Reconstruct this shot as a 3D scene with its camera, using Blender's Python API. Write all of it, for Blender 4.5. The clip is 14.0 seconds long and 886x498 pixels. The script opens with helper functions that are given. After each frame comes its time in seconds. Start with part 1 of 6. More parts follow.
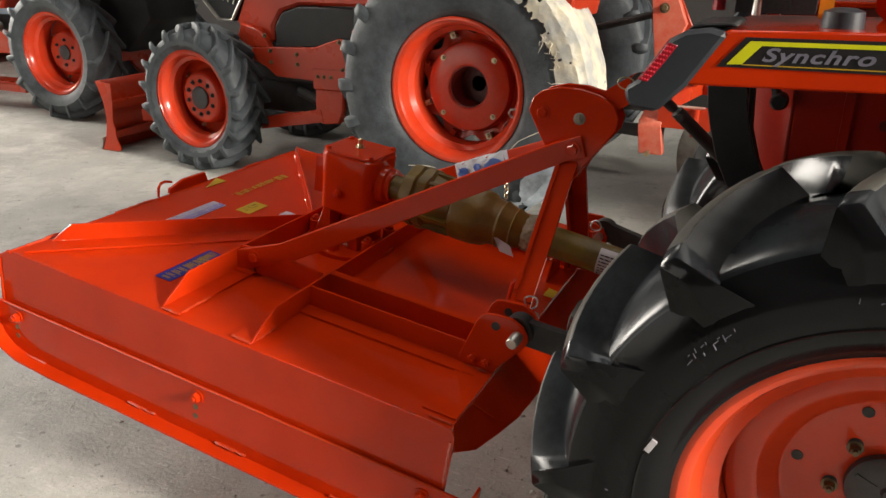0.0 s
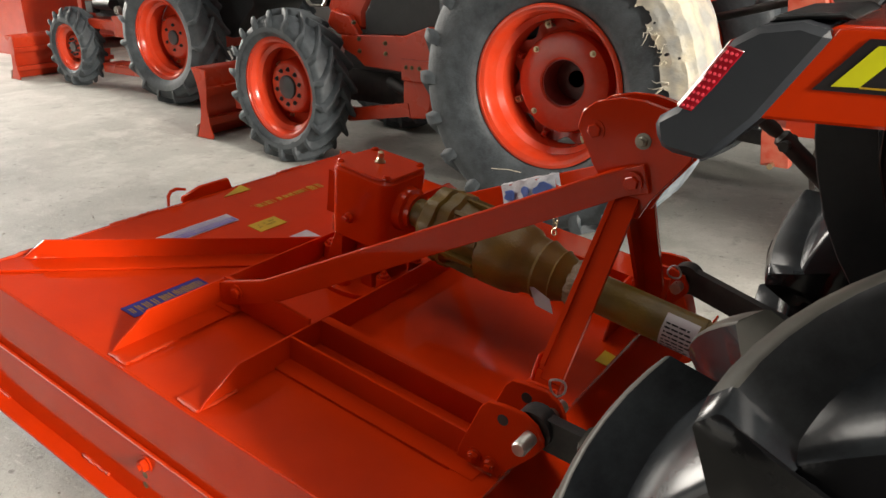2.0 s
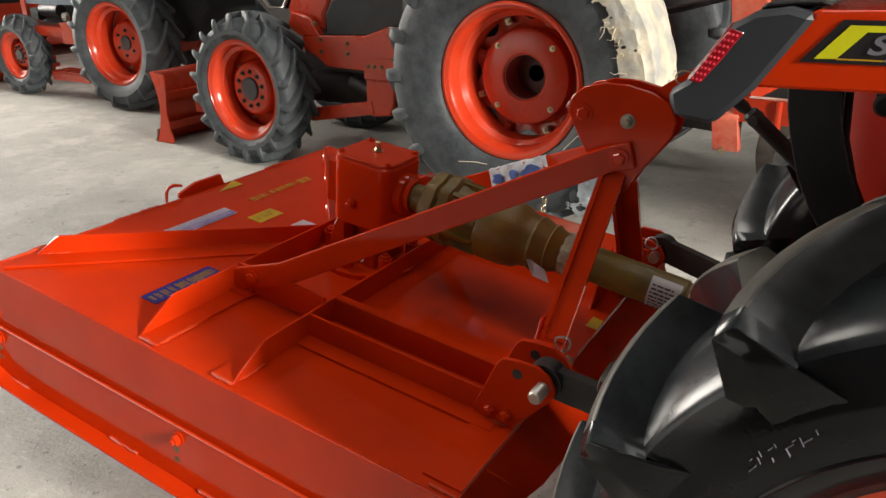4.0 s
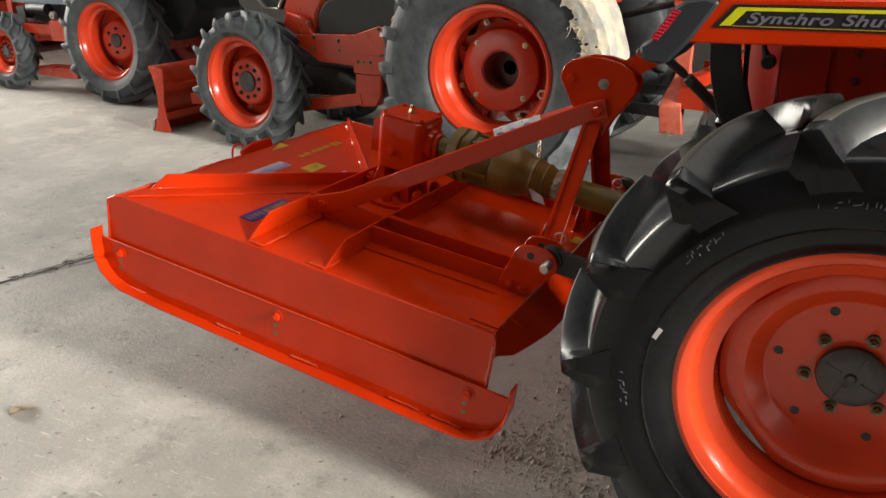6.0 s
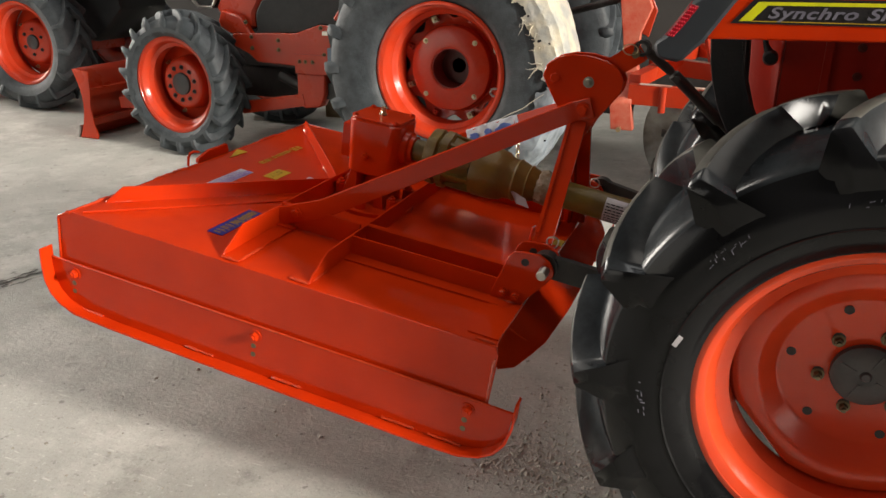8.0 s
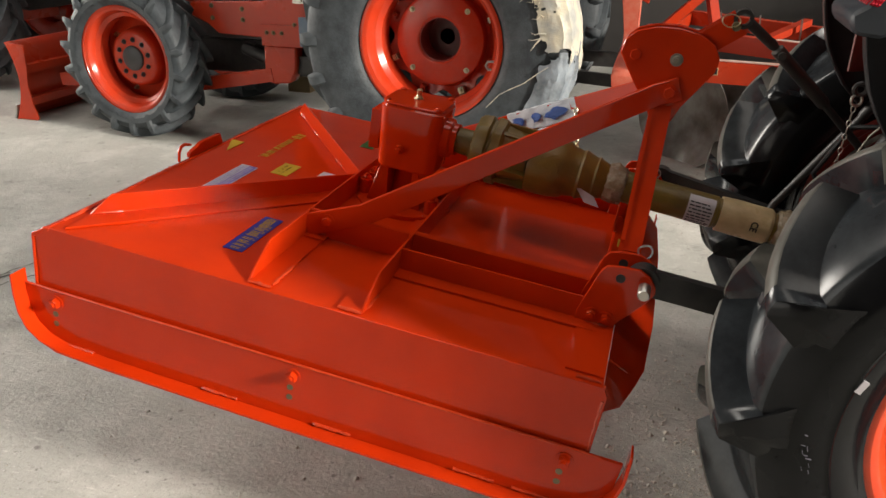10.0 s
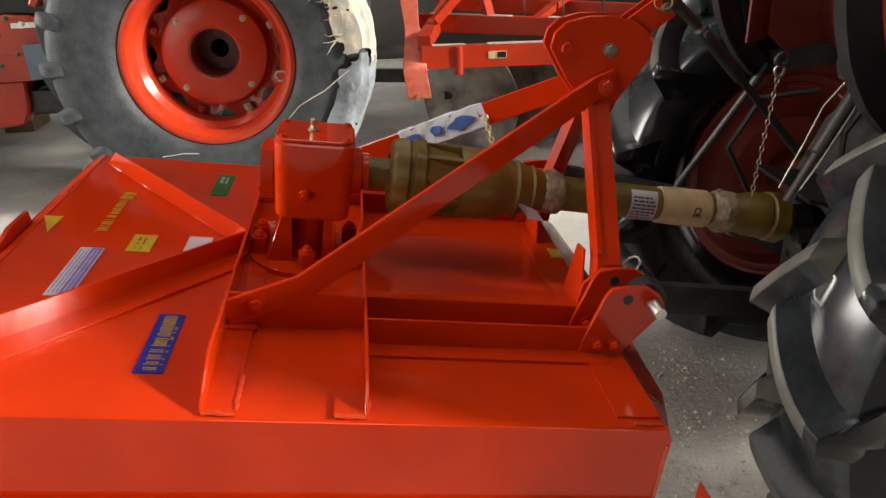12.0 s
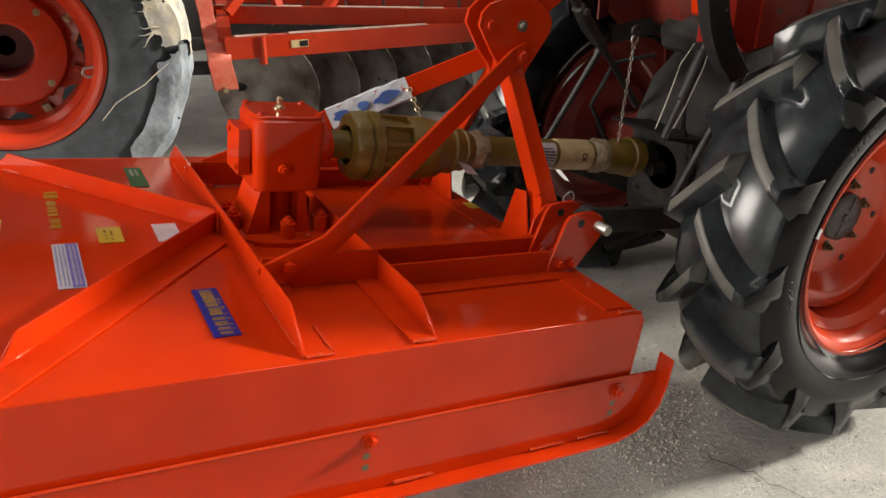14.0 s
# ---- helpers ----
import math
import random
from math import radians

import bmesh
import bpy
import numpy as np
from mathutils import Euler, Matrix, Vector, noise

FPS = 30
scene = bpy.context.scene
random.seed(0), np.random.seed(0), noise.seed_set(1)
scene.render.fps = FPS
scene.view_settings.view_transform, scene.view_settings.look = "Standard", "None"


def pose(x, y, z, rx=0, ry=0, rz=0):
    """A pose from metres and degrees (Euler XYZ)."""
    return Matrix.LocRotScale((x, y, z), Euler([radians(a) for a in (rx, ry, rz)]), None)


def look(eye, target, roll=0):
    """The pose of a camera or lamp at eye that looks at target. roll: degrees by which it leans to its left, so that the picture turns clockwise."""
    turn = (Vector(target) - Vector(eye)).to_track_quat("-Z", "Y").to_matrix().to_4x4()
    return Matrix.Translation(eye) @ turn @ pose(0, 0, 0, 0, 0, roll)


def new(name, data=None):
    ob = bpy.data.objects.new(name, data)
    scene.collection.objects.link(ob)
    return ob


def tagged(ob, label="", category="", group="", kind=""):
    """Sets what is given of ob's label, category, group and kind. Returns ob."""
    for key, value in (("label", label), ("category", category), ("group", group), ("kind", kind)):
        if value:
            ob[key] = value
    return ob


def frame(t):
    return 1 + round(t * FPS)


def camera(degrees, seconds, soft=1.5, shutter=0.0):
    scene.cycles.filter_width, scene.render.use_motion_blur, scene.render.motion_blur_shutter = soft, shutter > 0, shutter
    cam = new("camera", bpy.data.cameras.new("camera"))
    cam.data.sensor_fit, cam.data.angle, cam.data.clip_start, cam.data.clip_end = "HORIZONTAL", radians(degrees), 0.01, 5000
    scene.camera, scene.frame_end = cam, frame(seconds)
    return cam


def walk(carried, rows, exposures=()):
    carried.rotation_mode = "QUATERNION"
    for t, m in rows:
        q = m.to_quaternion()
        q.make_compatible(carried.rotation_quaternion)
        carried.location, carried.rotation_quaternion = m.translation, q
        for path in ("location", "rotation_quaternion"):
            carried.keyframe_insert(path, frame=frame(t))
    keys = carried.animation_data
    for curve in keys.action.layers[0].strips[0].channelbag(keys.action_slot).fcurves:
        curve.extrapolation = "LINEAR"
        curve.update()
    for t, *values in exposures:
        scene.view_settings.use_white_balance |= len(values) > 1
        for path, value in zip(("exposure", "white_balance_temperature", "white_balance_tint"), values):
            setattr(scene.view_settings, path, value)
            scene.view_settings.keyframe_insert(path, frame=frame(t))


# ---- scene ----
cam = camera(60.3, 14.0)
PATH = [
    (0, (0.082, 0.076, 1.462), (-0.734, 1.754, 0.741), 0.1),
    (0.5, (0.028, 0.316, 1.431), (-0.904, 1.905, 0.652), -0.2),
    (1, (0.046, 0.511, 1.427), (-1.024, 2.004, 0.636), 0.4),
    (1.5, (0.06, 0.583, 1.438), (-1.031, 2.077, 0.677), -0.2),
    (2, (0.066, 0.578, 1.426), (-1.018, 2.082, 0.677), -0.4),
    (2.2, (0.063, 0.572, 1.432), (-1.018, 2.079, 0.685), -0.4),
    (4.3, (0.049, 0.293, 1.433), (-0.909, 1.878, 0.678), -1.1),
    (4.5, (0.049, 0.21, 1.426), (-0.9, 1.798, 0.664), -1.0),
    (5, (0.115, 0.015, 1.437), (-0.808, 1.615, 0.669), -0.4),
    (5.5, (0.202, -0.161, 1.438), (-0.698, 1.455, 0.678), -0.4),
    (6, (0.189, -0.272, 1.445), (-0.677, 1.375, 0.714), 0.1),
    (6.5, (0.123, -0.414, 1.458), (-0.701, 1.267, 0.754), 0.2),
    (7, (0.097, -0.464, 1.448), (-0.687, 1.236, 0.744), 0.1),
    (7.2, (0.09, -0.444, 1.448), (-0.679, 1.262, 0.742), 0.1),
    (9.3, (-0.312, 0.008, 1.411), (-0.899, 1.743, 0.607), 0.7),
    (9.5, (-0.366, -0.011, 1.412), (-0.942, 1.726, 0.604), 0.8),
    (10, (-0.41, -0.014, 1.403), (-0.951, 1.733, 0.593), 0.5),
    (10.5, (-0.43, -0.002, 1.408), (-0.932, 1.758, 0.602), -0.1),
    (11, (-0.542, 0.081, 1.401), (-0.924, 1.869, 0.592), -2.2),
    (11.5, (-0.746, 0.235, 1.404), (-0.855, 2.053, 0.577), -2.7),
    (12, (-0.928, 0.251, 1.395), (-0.79, 2.064, 0.562), -2.1),
    (12.5, (-1.114, 0.205, 1.424), (-0.727, 1.98, 0.588), -1.8),
    (13, (-1.224, 0.257, 1.405), (-0.655, 1.986, 0.575), -1.2),
    (13.5, (-1.352, 0.235, 1.408), (-0.656, 1.916, 0.577), -0.3),
    (14, (-1.539, 0.16, 1.415), (-0.717, 1.769, 0.557), 0.1),
]
walk(cam, [(t, look(eye, target, roll)) for t, eye, target, roll in PATH],
     [(0.0, 0.0, 7000, 10), (7.0, 0.02, 7000, 10), (10.0, 0.10, 7000, 10), (12.0, 0.32, 7000, 10), (13.0, 0.30, 7000, 10), (14.0, 0.22, 7000, 10)])

# ---- light ----
world = bpy.data.worlds.new("sky")
scene.world = world
world.use_nodes = True
sky = world.node_tree.nodes.new("ShaderNodeTexSky")
sky.sky_type, sky.sun_disc = "NISHITA", False
sky.sun_elevation, sky.sun_rotation = radians(35), radians(127)
back = world.node_tree.nodes["Background"]
back.inputs["Strength"].default_value = 0.06
world.node_tree.links.new(sky.outputs[0], back.inputs[0])


def area_lamp(name, eye, aim, wide, high, watts, colour):
    lamp = bpy.data.lights.new(name, "AREA")
    lamp.shape, lamp.size, lamp.size_y, lamp.energy, lamp.color = "RECTANGLE", wide, high, watts, colour
    ob = new(name, lamp)
    ob.matrix_world = look(eye, aim)
    return ob


# key through an inferred high window; added fill lamps overhead, west and front
area_lamp("high_window_glow", (16.9, -1.35, 6.55), (-1.0, 1.35, 0.6), 1.9, 1.9, 6700, (1.0, 0.97, 0.92))
area_lamp("overhead_fill", (-7.5, 2.2, 8.48), (-7.5, 2.21, 0), 3.0, 2.0, 230, (1.0, 0.98, 0.95))
area_lamp("west_fill", (-17.75, 3.8, 4.3), (0.0, 1.5, 0.6), 5.4, 5.4, 2500, (1.0, 0.98, 0.95))
area_lamp("north_overhead_fill", (-1.5, 5.6, 8.48), (-1.5, 5.61, 0), 4.5, 2.4, 80, (0.97, 0.99, 1.0))
area_lamp("south_overhead_fill", (0.4, 0.07, 8.48), (0.4, 0.08, 0), 4.6, 2.0, 75, (1.0, 0.95, 0.89))
area_lamp("front_fill", (-6.4, -3.1, 1.7), (-1.0, 1.5, 0.2), 5.0, 3.0, 80, (1.0, 0.96, 0.90))


# ---- materials ----
def nodes_of(name):
    m = bpy.data.materials.new(name)
    m.use_nodes = True
    return m, m.node_tree, m.node_tree.nodes["Principled BSDF"]


def surface(name, base, second=None, rough=0.5, metal=0.0, scale=6.0, grain=60.0, bump=0.05, dust=None, dust_amount=0.0,
            coat=0.0, rough_var=0.12, spread=(0.4, 0.65), spec=0.5):
    """Base colour broken up at two scales, with fine relief, and dust of a shape of its own."""
    m, t, p = nodes_of(name)
    n, link = t.nodes.new, t.links.new
    place = n("ShaderNodeTexCoord")
    big, fine = n("ShaderNodeTexNoise"), n("ShaderNodeTexNoise")
    big.inputs["Scale"].default_value, big.inputs["Detail"].default_value = scale, 5
    fine.inputs["Scale"].default_value, fine.inputs["Detail"].default_value = grain, 4
    link(place.outputs["Object"], big.inputs["Vector"])
    link(place.outputs["Object"], fine.inputs["Vector"])
    mix = n("ShaderNodeMix")
    mix.data_type = "RGBA"
    mix.inputs["A"].default_value = (*base, 1)
    mix.inputs["B"].default_value = (*(second or [c * 0.82 for c in base]), 1)
    ramp = n("ShaderNodeValToRGB")
    ramp.color_ramp.elements[0].position, ramp.color_ramp.elements[1].position = spread
    link(big.outputs["Fac"], ramp.inputs["Fac"])
    link(ramp.outputs["Color"], mix.inputs["Factor"])
    colour = mix.outputs["Result"]
    if dust:
        other = n("ShaderNodeTexNoise")
        other.inputs["Scale"].default_value, other.inputs["Detail"].default_value = scale * 2.3, 8
        other.inputs["Roughness"].default_value = 0.7
        link(place.outputs["Object"], other.inputs["Vector"])
        edge = n("ShaderNodeMapRange")
        edge.inputs["From Min"].default_value, edge.inputs["From Max"].default_value = 0.35, 0.75
        edge.inputs["To Max"].default_value = dust_amount
        link(other.outputs["Fac"], edge.inputs["Value"])
        over = n("ShaderNodeMix")
        over.data_type = "RGBA"
        over.inputs["B"].default_value = (*dust, 1)
        link(edge.outputs["Result"], over.inputs["Factor"])
        link(colour, over.inputs["A"])
        colour = over.outputs["Result"]
    link(colour, p.inputs["Base Color"])
    vary = n("ShaderNodeMapRange")
    vary.inputs["To Min"].default_value, vary.inputs["To Max"].default_value = max(0.03, rough - rough_var), min(1, rough + rough_var)
    link(big.outputs["Fac"], vary.inputs["Value"])
    link(vary.outputs["Result"], p.inputs["Roughness"])
    p.inputs["Metallic"].default_value = metal
    p.inputs["Specular IOR Level"].default_value = spec
    p.inputs["Coat Weight"].default_value = coat
    p.inputs["Coat Roughness"].default_value = 0.12
    relief = n("ShaderNodeBump")
    relief.inputs["Strength"].default_value, relief.inputs["Distance"].default_value = bump, 0.01
    link(fine.outputs["Fac"], relief.inputs["Height"])
    link(relief.outputs["Normal"], p.inputs["Normal"])
    return m


ORANGE = surface("orange_gloss_paint", (0.57, 0.032, 0.0035), (0.50, 0.027, 0.0035), 0.085, 0, 5, 45, 0.02, (0.58, 0.10, 0.05), 0.06, coat=0.0, rough_var=0.04, spec=0.30)
WELD = surface("glossy_orange_weld", (0.58, 0.040, 0.006), (0.52, 0.032, 0.005), 0.10, 0, 30, 240, 0.10, (0.6, 0.2, 0.12), 0.25, rough_var=0.05, spec=0.9)
DUSTY = surface("dusty_orange_paint", (0.46, 0.030, 0.006), (0.36, 0.022, 0.006), 0.30, 0, 3, 70, 0.08, (0.30, 0.13, 0.08), 0.16, spec=0.4)
RIM = surface("orange_rim_paint", (0.68, 0.062, 0.018), (0.60, 0.050, 0.015), 0.16, 0, 5, 60, 0.03, (0.4, 0.2, 0.12), 0.08, rough_var=0.07, spec=0.45)
# dustier rim orange, darkened for the shading inside the background barrels
RIM_OLD = surface("used_shaded_rim_paint", (0.58, 0.042, 0.012), (0.48, 0.034, 0.010), 0.22, 0, 5, 60, 0.04, (0.4, 0.2, 0.14), 0.14, rough_var=0.1, spec=0.4)
# rim orange with shade put into the colour, plus dust
RIM_SHADED = surface("shaded_red_rim", (0.30, 0.026, 0.018), (0.22, 0.02, 0.015), 0.5, 0, 6, 90, 0.08, (0.25, 0.15, 0.12), 0.25)
# dark red, lowered further to stand for shade under the tractor
DEEP = surface("shade_darkened_red", (0.13, 0.009, 0.006), (0.09, 0.008, 0.006), 0.45, 0, 9, 120, 0.05, (0.1, 0.07, 0.05), 0.3)
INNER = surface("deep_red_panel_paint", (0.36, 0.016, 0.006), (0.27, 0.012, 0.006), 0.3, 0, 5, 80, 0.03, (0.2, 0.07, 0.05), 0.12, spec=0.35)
TYRE_NEW = surface("new_black_rubber", (0.005, 0.005, 0.0055), (0.008, 0.008, 0.009), 0.15, 0, 7, 160, 0.03, (0.04, 0.04, 0.042), 0.03, rough_var=0.08, spec=0.2)
TYRE_OLD = surface("dusty_tyre_rubber", (0.017, 0.022, 0.027), (0.032, 0.038, 0.044), 0.6, 0, 5, 90, 0.2, (0.105, 0.125, 0.135), 0.5)
BLACK = surface("black_plastic", (0.010, 0.011, 0.012), (0.016, 0.016, 0.018), 0.4, 0, 12, 200, 0.12, (0.09, 0.085, 0.08), 0.08, spec=0.3)
HUB_GREY = surface("hub_cap_plastic", (0.050, 0.050, 0.053), (0.036, 0.036, 0.038), 0.4, 0, 14, 200, 0.05, (0.2, 0.19, 0.18), 0.12)
GREY = surface("charcoal_lamp_plastic", (0.020, 0.024, 0.030), (0.027, 0.031, 0.037), 0.5, 0, 8, 300, 0.04, spec=0.35)
IRON = surface("greasy_black_iron", (0.018, 0.018, 0.019), (0.036, 0.034, 0.032), 0.45, 0.3, 14, 140, 0.10, (0.09, 0.078, 0.066), 0.2)
STEEL = surface("bright_zinc_steel", (0.55, 0.53, 0.48), (0.42, 0.40, 0.36), 0.3, 0.95, 20, 150, 0.1)
DULL_STEEL = surface("dull_grey_zinc", (0.34, 0.32, 0.27), (0.24, 0.22, 0.18), 0.42, 0.85, 20, 150, 0.1)
BRASSY = surface("yellow_zinc_steel", (0.58, 0.48, 0.27), (0.48, 0.42, 0.3), 0.3, 0.9, 20, 150, 0.1)
DULL_ZINC = surface("dull_olive_zinc", (0.20, 0.16, 0.09), (0.12, 0.10, 0.06), 0.45, 0.7, 20, 150, 0.1)
DISC = surface("worn_disc_steel", (0.42, 0.41, 0.39), (0.12, 0.10, 0.09), 0.32, 0.7, 5, 70, 0.15, (0.20, 0.13, 0.08), 0.4)
TREAD_DUST = surface("dusty_new_tread", (0.10, 0.096, 0.085), (0.055, 0.053, 0.048), 0.45, 0, 9, 120, 0.04, (0.15, 0.145, 0.13), 0.35, rough_var=0.2, spec=0.2)
# tread flanks: bluish patches paint in sheen and haze along with some dust
TREAD_SIDE = surface("tread_rubber_with_sheen", (0.009, 0.010, 0.012), (0.014, 0.016, 0.018), 0.20, 0, 7, 120, 0.015, (0.12, 0.14, 0.155), 0.16, rough_var=0.08, spec=0.34)
OLIVE = surface("olive_guard_plastic", (0.165, 0.100, 0.010), (0.105, 0.062, 0.008), 0.42, 0, 14, 160, 0.12, (0.10, 0.075, 0.045), 0.2)


def concrete():
    """Worn concrete: broad patches, mottling, grey grime, pale scuffs and fine pits."""
    m, t, p = nodes_of("worn_concrete")
    n, link = t.nodes.new, t.links.new
    place = n("ShaderNodeTexCoord")

    def wave(scale, detail, rough, low, high, stretch=None):
        tex = n("ShaderNodeTexNoise")
        tex.inputs["Scale"].default_value, tex.inputs["Detail"].default_value, tex.inputs["Roughness"].default_value = scale, detail, rough
        src = place.outputs["Object"]
        if stretch:
            turn = n("ShaderNodeMapping")
            turn.inputs["Scale"].default_value, turn.inputs["Rotation"].default_value = stretch, (0, 0, 0.5)
            link(src, turn.inputs["Vector"])
            src = turn.outputs["Vector"]
        link(src, tex.inputs["Vector"])
        cut = n("ShaderNodeMapRange")
        cut.inputs["From Min"].default_value, cut.inputs["From Max"].default_value = low, high
        link(tex.outputs["Fac"], cut.inputs["Value"])
        return cut.outputs["Result"], tex.outputs["Fac"]

    def mixed(a, colour, fac, amount):
        mul = n("ShaderNodeMath")
        mul.operation = "MULTIPLY"
        mul.inputs[1].default_value = amount
        link(fac, mul.inputs[0])
        mx = n("ShaderNodeMix")
        mx.data_type = "RGBA"
        link(mul.outputs[0], mx.inputs["Factor"])
        if isinstance(a, tuple):
            mx.inputs["A"].default_value = (*a, 1)
        else:
            link(a, mx.inputs["A"])
        mx.inputs["B"].default_value = (*colour, 1)
        return mx.outputs["Result"]
    c = mixed((0.44, 0.435, 0.40), (0.28, 0.277, 0.252), wave(0.8, 6, 0.55, 0.4, 0.68)[0], 0.9)
    c = mixed(c, (0.62, 0.61, 0.57), wave(2.6, 10, 0.72, 0.48, 0.66)[0], 0.6)
    c = mixed(c, (0.17, 0.165, 0.15), wave(5.5, 10, 0.74, 0.56, 0.68)[0], 0.6)
    c = mixed(c, (0.74, 0.72, 0.68), wave(11, 4, 0.5, 0.64, 0.72, (1.0, 7.0, 1.0))[0], 0.45)
    c = mixed(c, (0.13, 0.12, 0.11), wave(26, 3, 0.5, 0.66, 0.72)[0], 0.65)
    c = mixed(c, (0.20, 0.19, 0.175), wave(95, 4, 0.6, 0.56, 0.70)[0], 0.5)
    c = mixed(c, (0.74, 0.725, 0.69), wave(70, 5, 0.6, 0.60, 0.72)[0], 0.5)
    link(c, p.inputs["Base Color"])
    grain = wave(60, 8, 0.7, 0, 1)[1]
    lumps = wave(7, 6, 0.6, 0, 1)[1]
    add = n("ShaderNodeMath")
    add.operation = "ADD"
    link(grain, add.inputs[0]), link(lumps, add.inputs[1])
    relief = n("ShaderNodeBump")
    relief.inputs["Strength"].default_value, relief.inputs["Distance"].default_value = 0.5, 0.014
    link(add.outputs[0], relief.inputs["Height"])
    link(relief.outputs["Normal"], p.inputs["Normal"])
    p.inputs["Roughness"].default_value = 0.6
    p.inputs["Specular IOR Level"].default_value = 0.35
    return m


CONCRETE = concrete()
WALLING = surface("grey_sheet_wall", (0.16, 0.16, 0.165), (0.12, 0.12, 0.12), 0.6, 0, 0.8, 40, 0.1)
# wall colour lowered to stand for dim surroundings and weak reflections
DARK_WALL = surface("darkened_sheet", (0.030, 0.026, 0.024), (0.016, 0.014, 0.013), 0.7, 0, 1.5, 40, 0.1)
ROOFING = surface("grey_sheet_roof", (0.15, 0.15, 0.15), (0.11, 0.11, 0.11), 0.6, 0, 0.8, 40, 0.1)
WHITE_FILM = surface("crumpled_white_film", (0.62, 0.63, 0.66), (0.45, 0.49, 0.55), 0.3, 0, 9, 40, 0.5, coat=0.3)
CREAM_FILM = surface("torn_cream_film", (0.64, 0.58, 0.44), (0.36, 0.36, 0.34), 0.6, 0, 6, 30, 0.5, (0.50, 0.48, 0.42), 0.35, spread=(0.45, 0.6))
DUST_FILM = surface("dusty_pale_mud", (0.25, 0.29, 0.33), (0.09, 0.11, 0.13), 0.6, 0, 8, 40, 0.4, (0.40, 0.42, 0.42), 0.4)
BLUE_INK = surface("blue_print", (0.012, 0.016, 0.26), None, 0.35, 0, 20, 200, 0.02)
FILM_BLUE = surface("pale_blue_print", (0.12, 0.22, 0.58), None, 0.35, 0, 20, 200, 0.02)
PURPLE_INK = surface("purple_print", (0.16, 0.12, 0.42), None, 0.4, 0, 20, 200, 0.02)
PAPER = surface("white_sticker", (0.54, 0.51, 0.53), (0.46, 0.43, 0.46), 0.38, 0, 16, 200, 0.03)
YELLOW = surface("yellow_sticker", (0.54, 0.33, 0.016), (0.46, 0.28, 0.016), 0.38, 0, 16, 200, 0.03)
LIME = surface("lime_yellow_stripe", (0.72, 0.72, 0.02), None, 0.3, 0, 16, 200, 0.02)
GREEN = surface("dark_green_sticker", (0.012, 0.11, 0.022), None, 0.38, 0, 16, 200, 0.03)
INK = surface("black_ink", (0.012, 0.010, 0.012), None, 0.4, 0, 16, 200, 0.02)
SILVER_INK = surface("silver_lettering", (0.25, 0.24, 0.30), (0.19, 0.18, 0.23), 0.35, 0.3, 16, 200, 0.02)
KRAFT = surface("brown_wrapping_tape", (0.60, 0.45, 0.25), (0.46, 0.34, 0.18), 0.3, 0, 18, 120, 0.15)
LENS = surface("red_lamp_lens", (0.34, 0.006, 0.016), (0.22, 0.004, 0.01), 0.12, 0, 40, 200, 0.05, coat=0.6)
LENS_DOT = surface("red_reflector_cell", (0.95, 0.07, 0.11), None, 0.08, 0, 40, 200, 0.02, coat=0.8)
AMBER = surface("amber_lamp_lens", (0.75, 0.22, 0.02), None, 0.15, 0, 40, 200, 0.02, coat=0.5)
BLUE_CAN = surface("dusty_blue_paint", (0.10, 0.16, 0.24), (0.14, 0.19, 0.25), 0.55, 0, 8, 90, 0.1, (0.3, 0.3, 0.3), 0.3)
FADED = surface("faded_pinkish_paint", (0.55, 0.42, 0.36), (0.46, 0.18, 0.12), 0.7, 0, 14, 80, 0.2, (0.5, 0.45, 0.4), 0.5)
FADED_RED = surface("faded_salmon_paint", (0.56, 0.10, 0.055), (0.52, 0.052, 0.022), 0.55, 0, 9, 80, 0.1, (0.58, 0.30, 0.22), 0.45)
CLEAR_TAPE = surface("crumpled_grubby_tape", (0.22, 0.16, 0.09), (0.14, 0.10, 0.05), 0.25, 0, 25, 90, 0.5, (0.5, 0.44, 0.36), 0.4)
CARD = surface("brown_cardboard", (0.33, 0.24, 0.13), None, 0.8, 0, 8, 90, 0.1)


# ---- shapes ----
def put(bm, verts, faces):
    vs = [bm.verts.new(v) for v in verts]
    for f in faces:
        bm.faces.new([vs[i] for i in f])
    return vs


def bevelled(bm, width, segments=2):
    if width:
        bm.edges.ensure_lookup_table()
        sharp = [e for e in bm.edges if len(e.link_faces) == 2 and e.calc_face_angle() > 0.5]
        bmesh.ops.bevel(bm, geom=sharp, offset=width, segments=segments, affect="EDGES", profile=0.6, clamp_overlap=True)
    return bm


def box(x0, x1, y0, y1, z0, z1, bevel=0.002):
    bm = bmesh.new()
    put(bm, [(x, y, z) for x in (x0, x1) for y in (y0, y1) for z in (z0, z1)],
        [(0, 1, 3, 2), (4, 6, 7, 5), (0, 4, 5, 1), (2, 3, 7, 6), (0, 2, 6, 4), (1, 5, 7, 3)])
    return bevelled(bm, bevel)


def prism(outline, axis, a, b, bevel=0.0015):
    """An outline in the two axes other than axis, drawn out from a to b along it."""
    def at(u, v, w):
        return {"x": (w, u, v), "y": (u, w, v), "z": (u, v, w)}[axis]
    bm = bmesh.new()
    n = len(outline)
    put(bm, [at(u, v, w) for w in (a, b) for u, v in outline],
        [tuple(range(n)), tuple(range(2 * n - 1, n - 1, -1))] + [(i, (i + 1) % n, n + (i + 1) % n, n + i) for i in range(n)])
    bmesh.ops.recalc_face_normals(bm, faces=bm.faces)
    return bevelled(bm, bevel, 1)


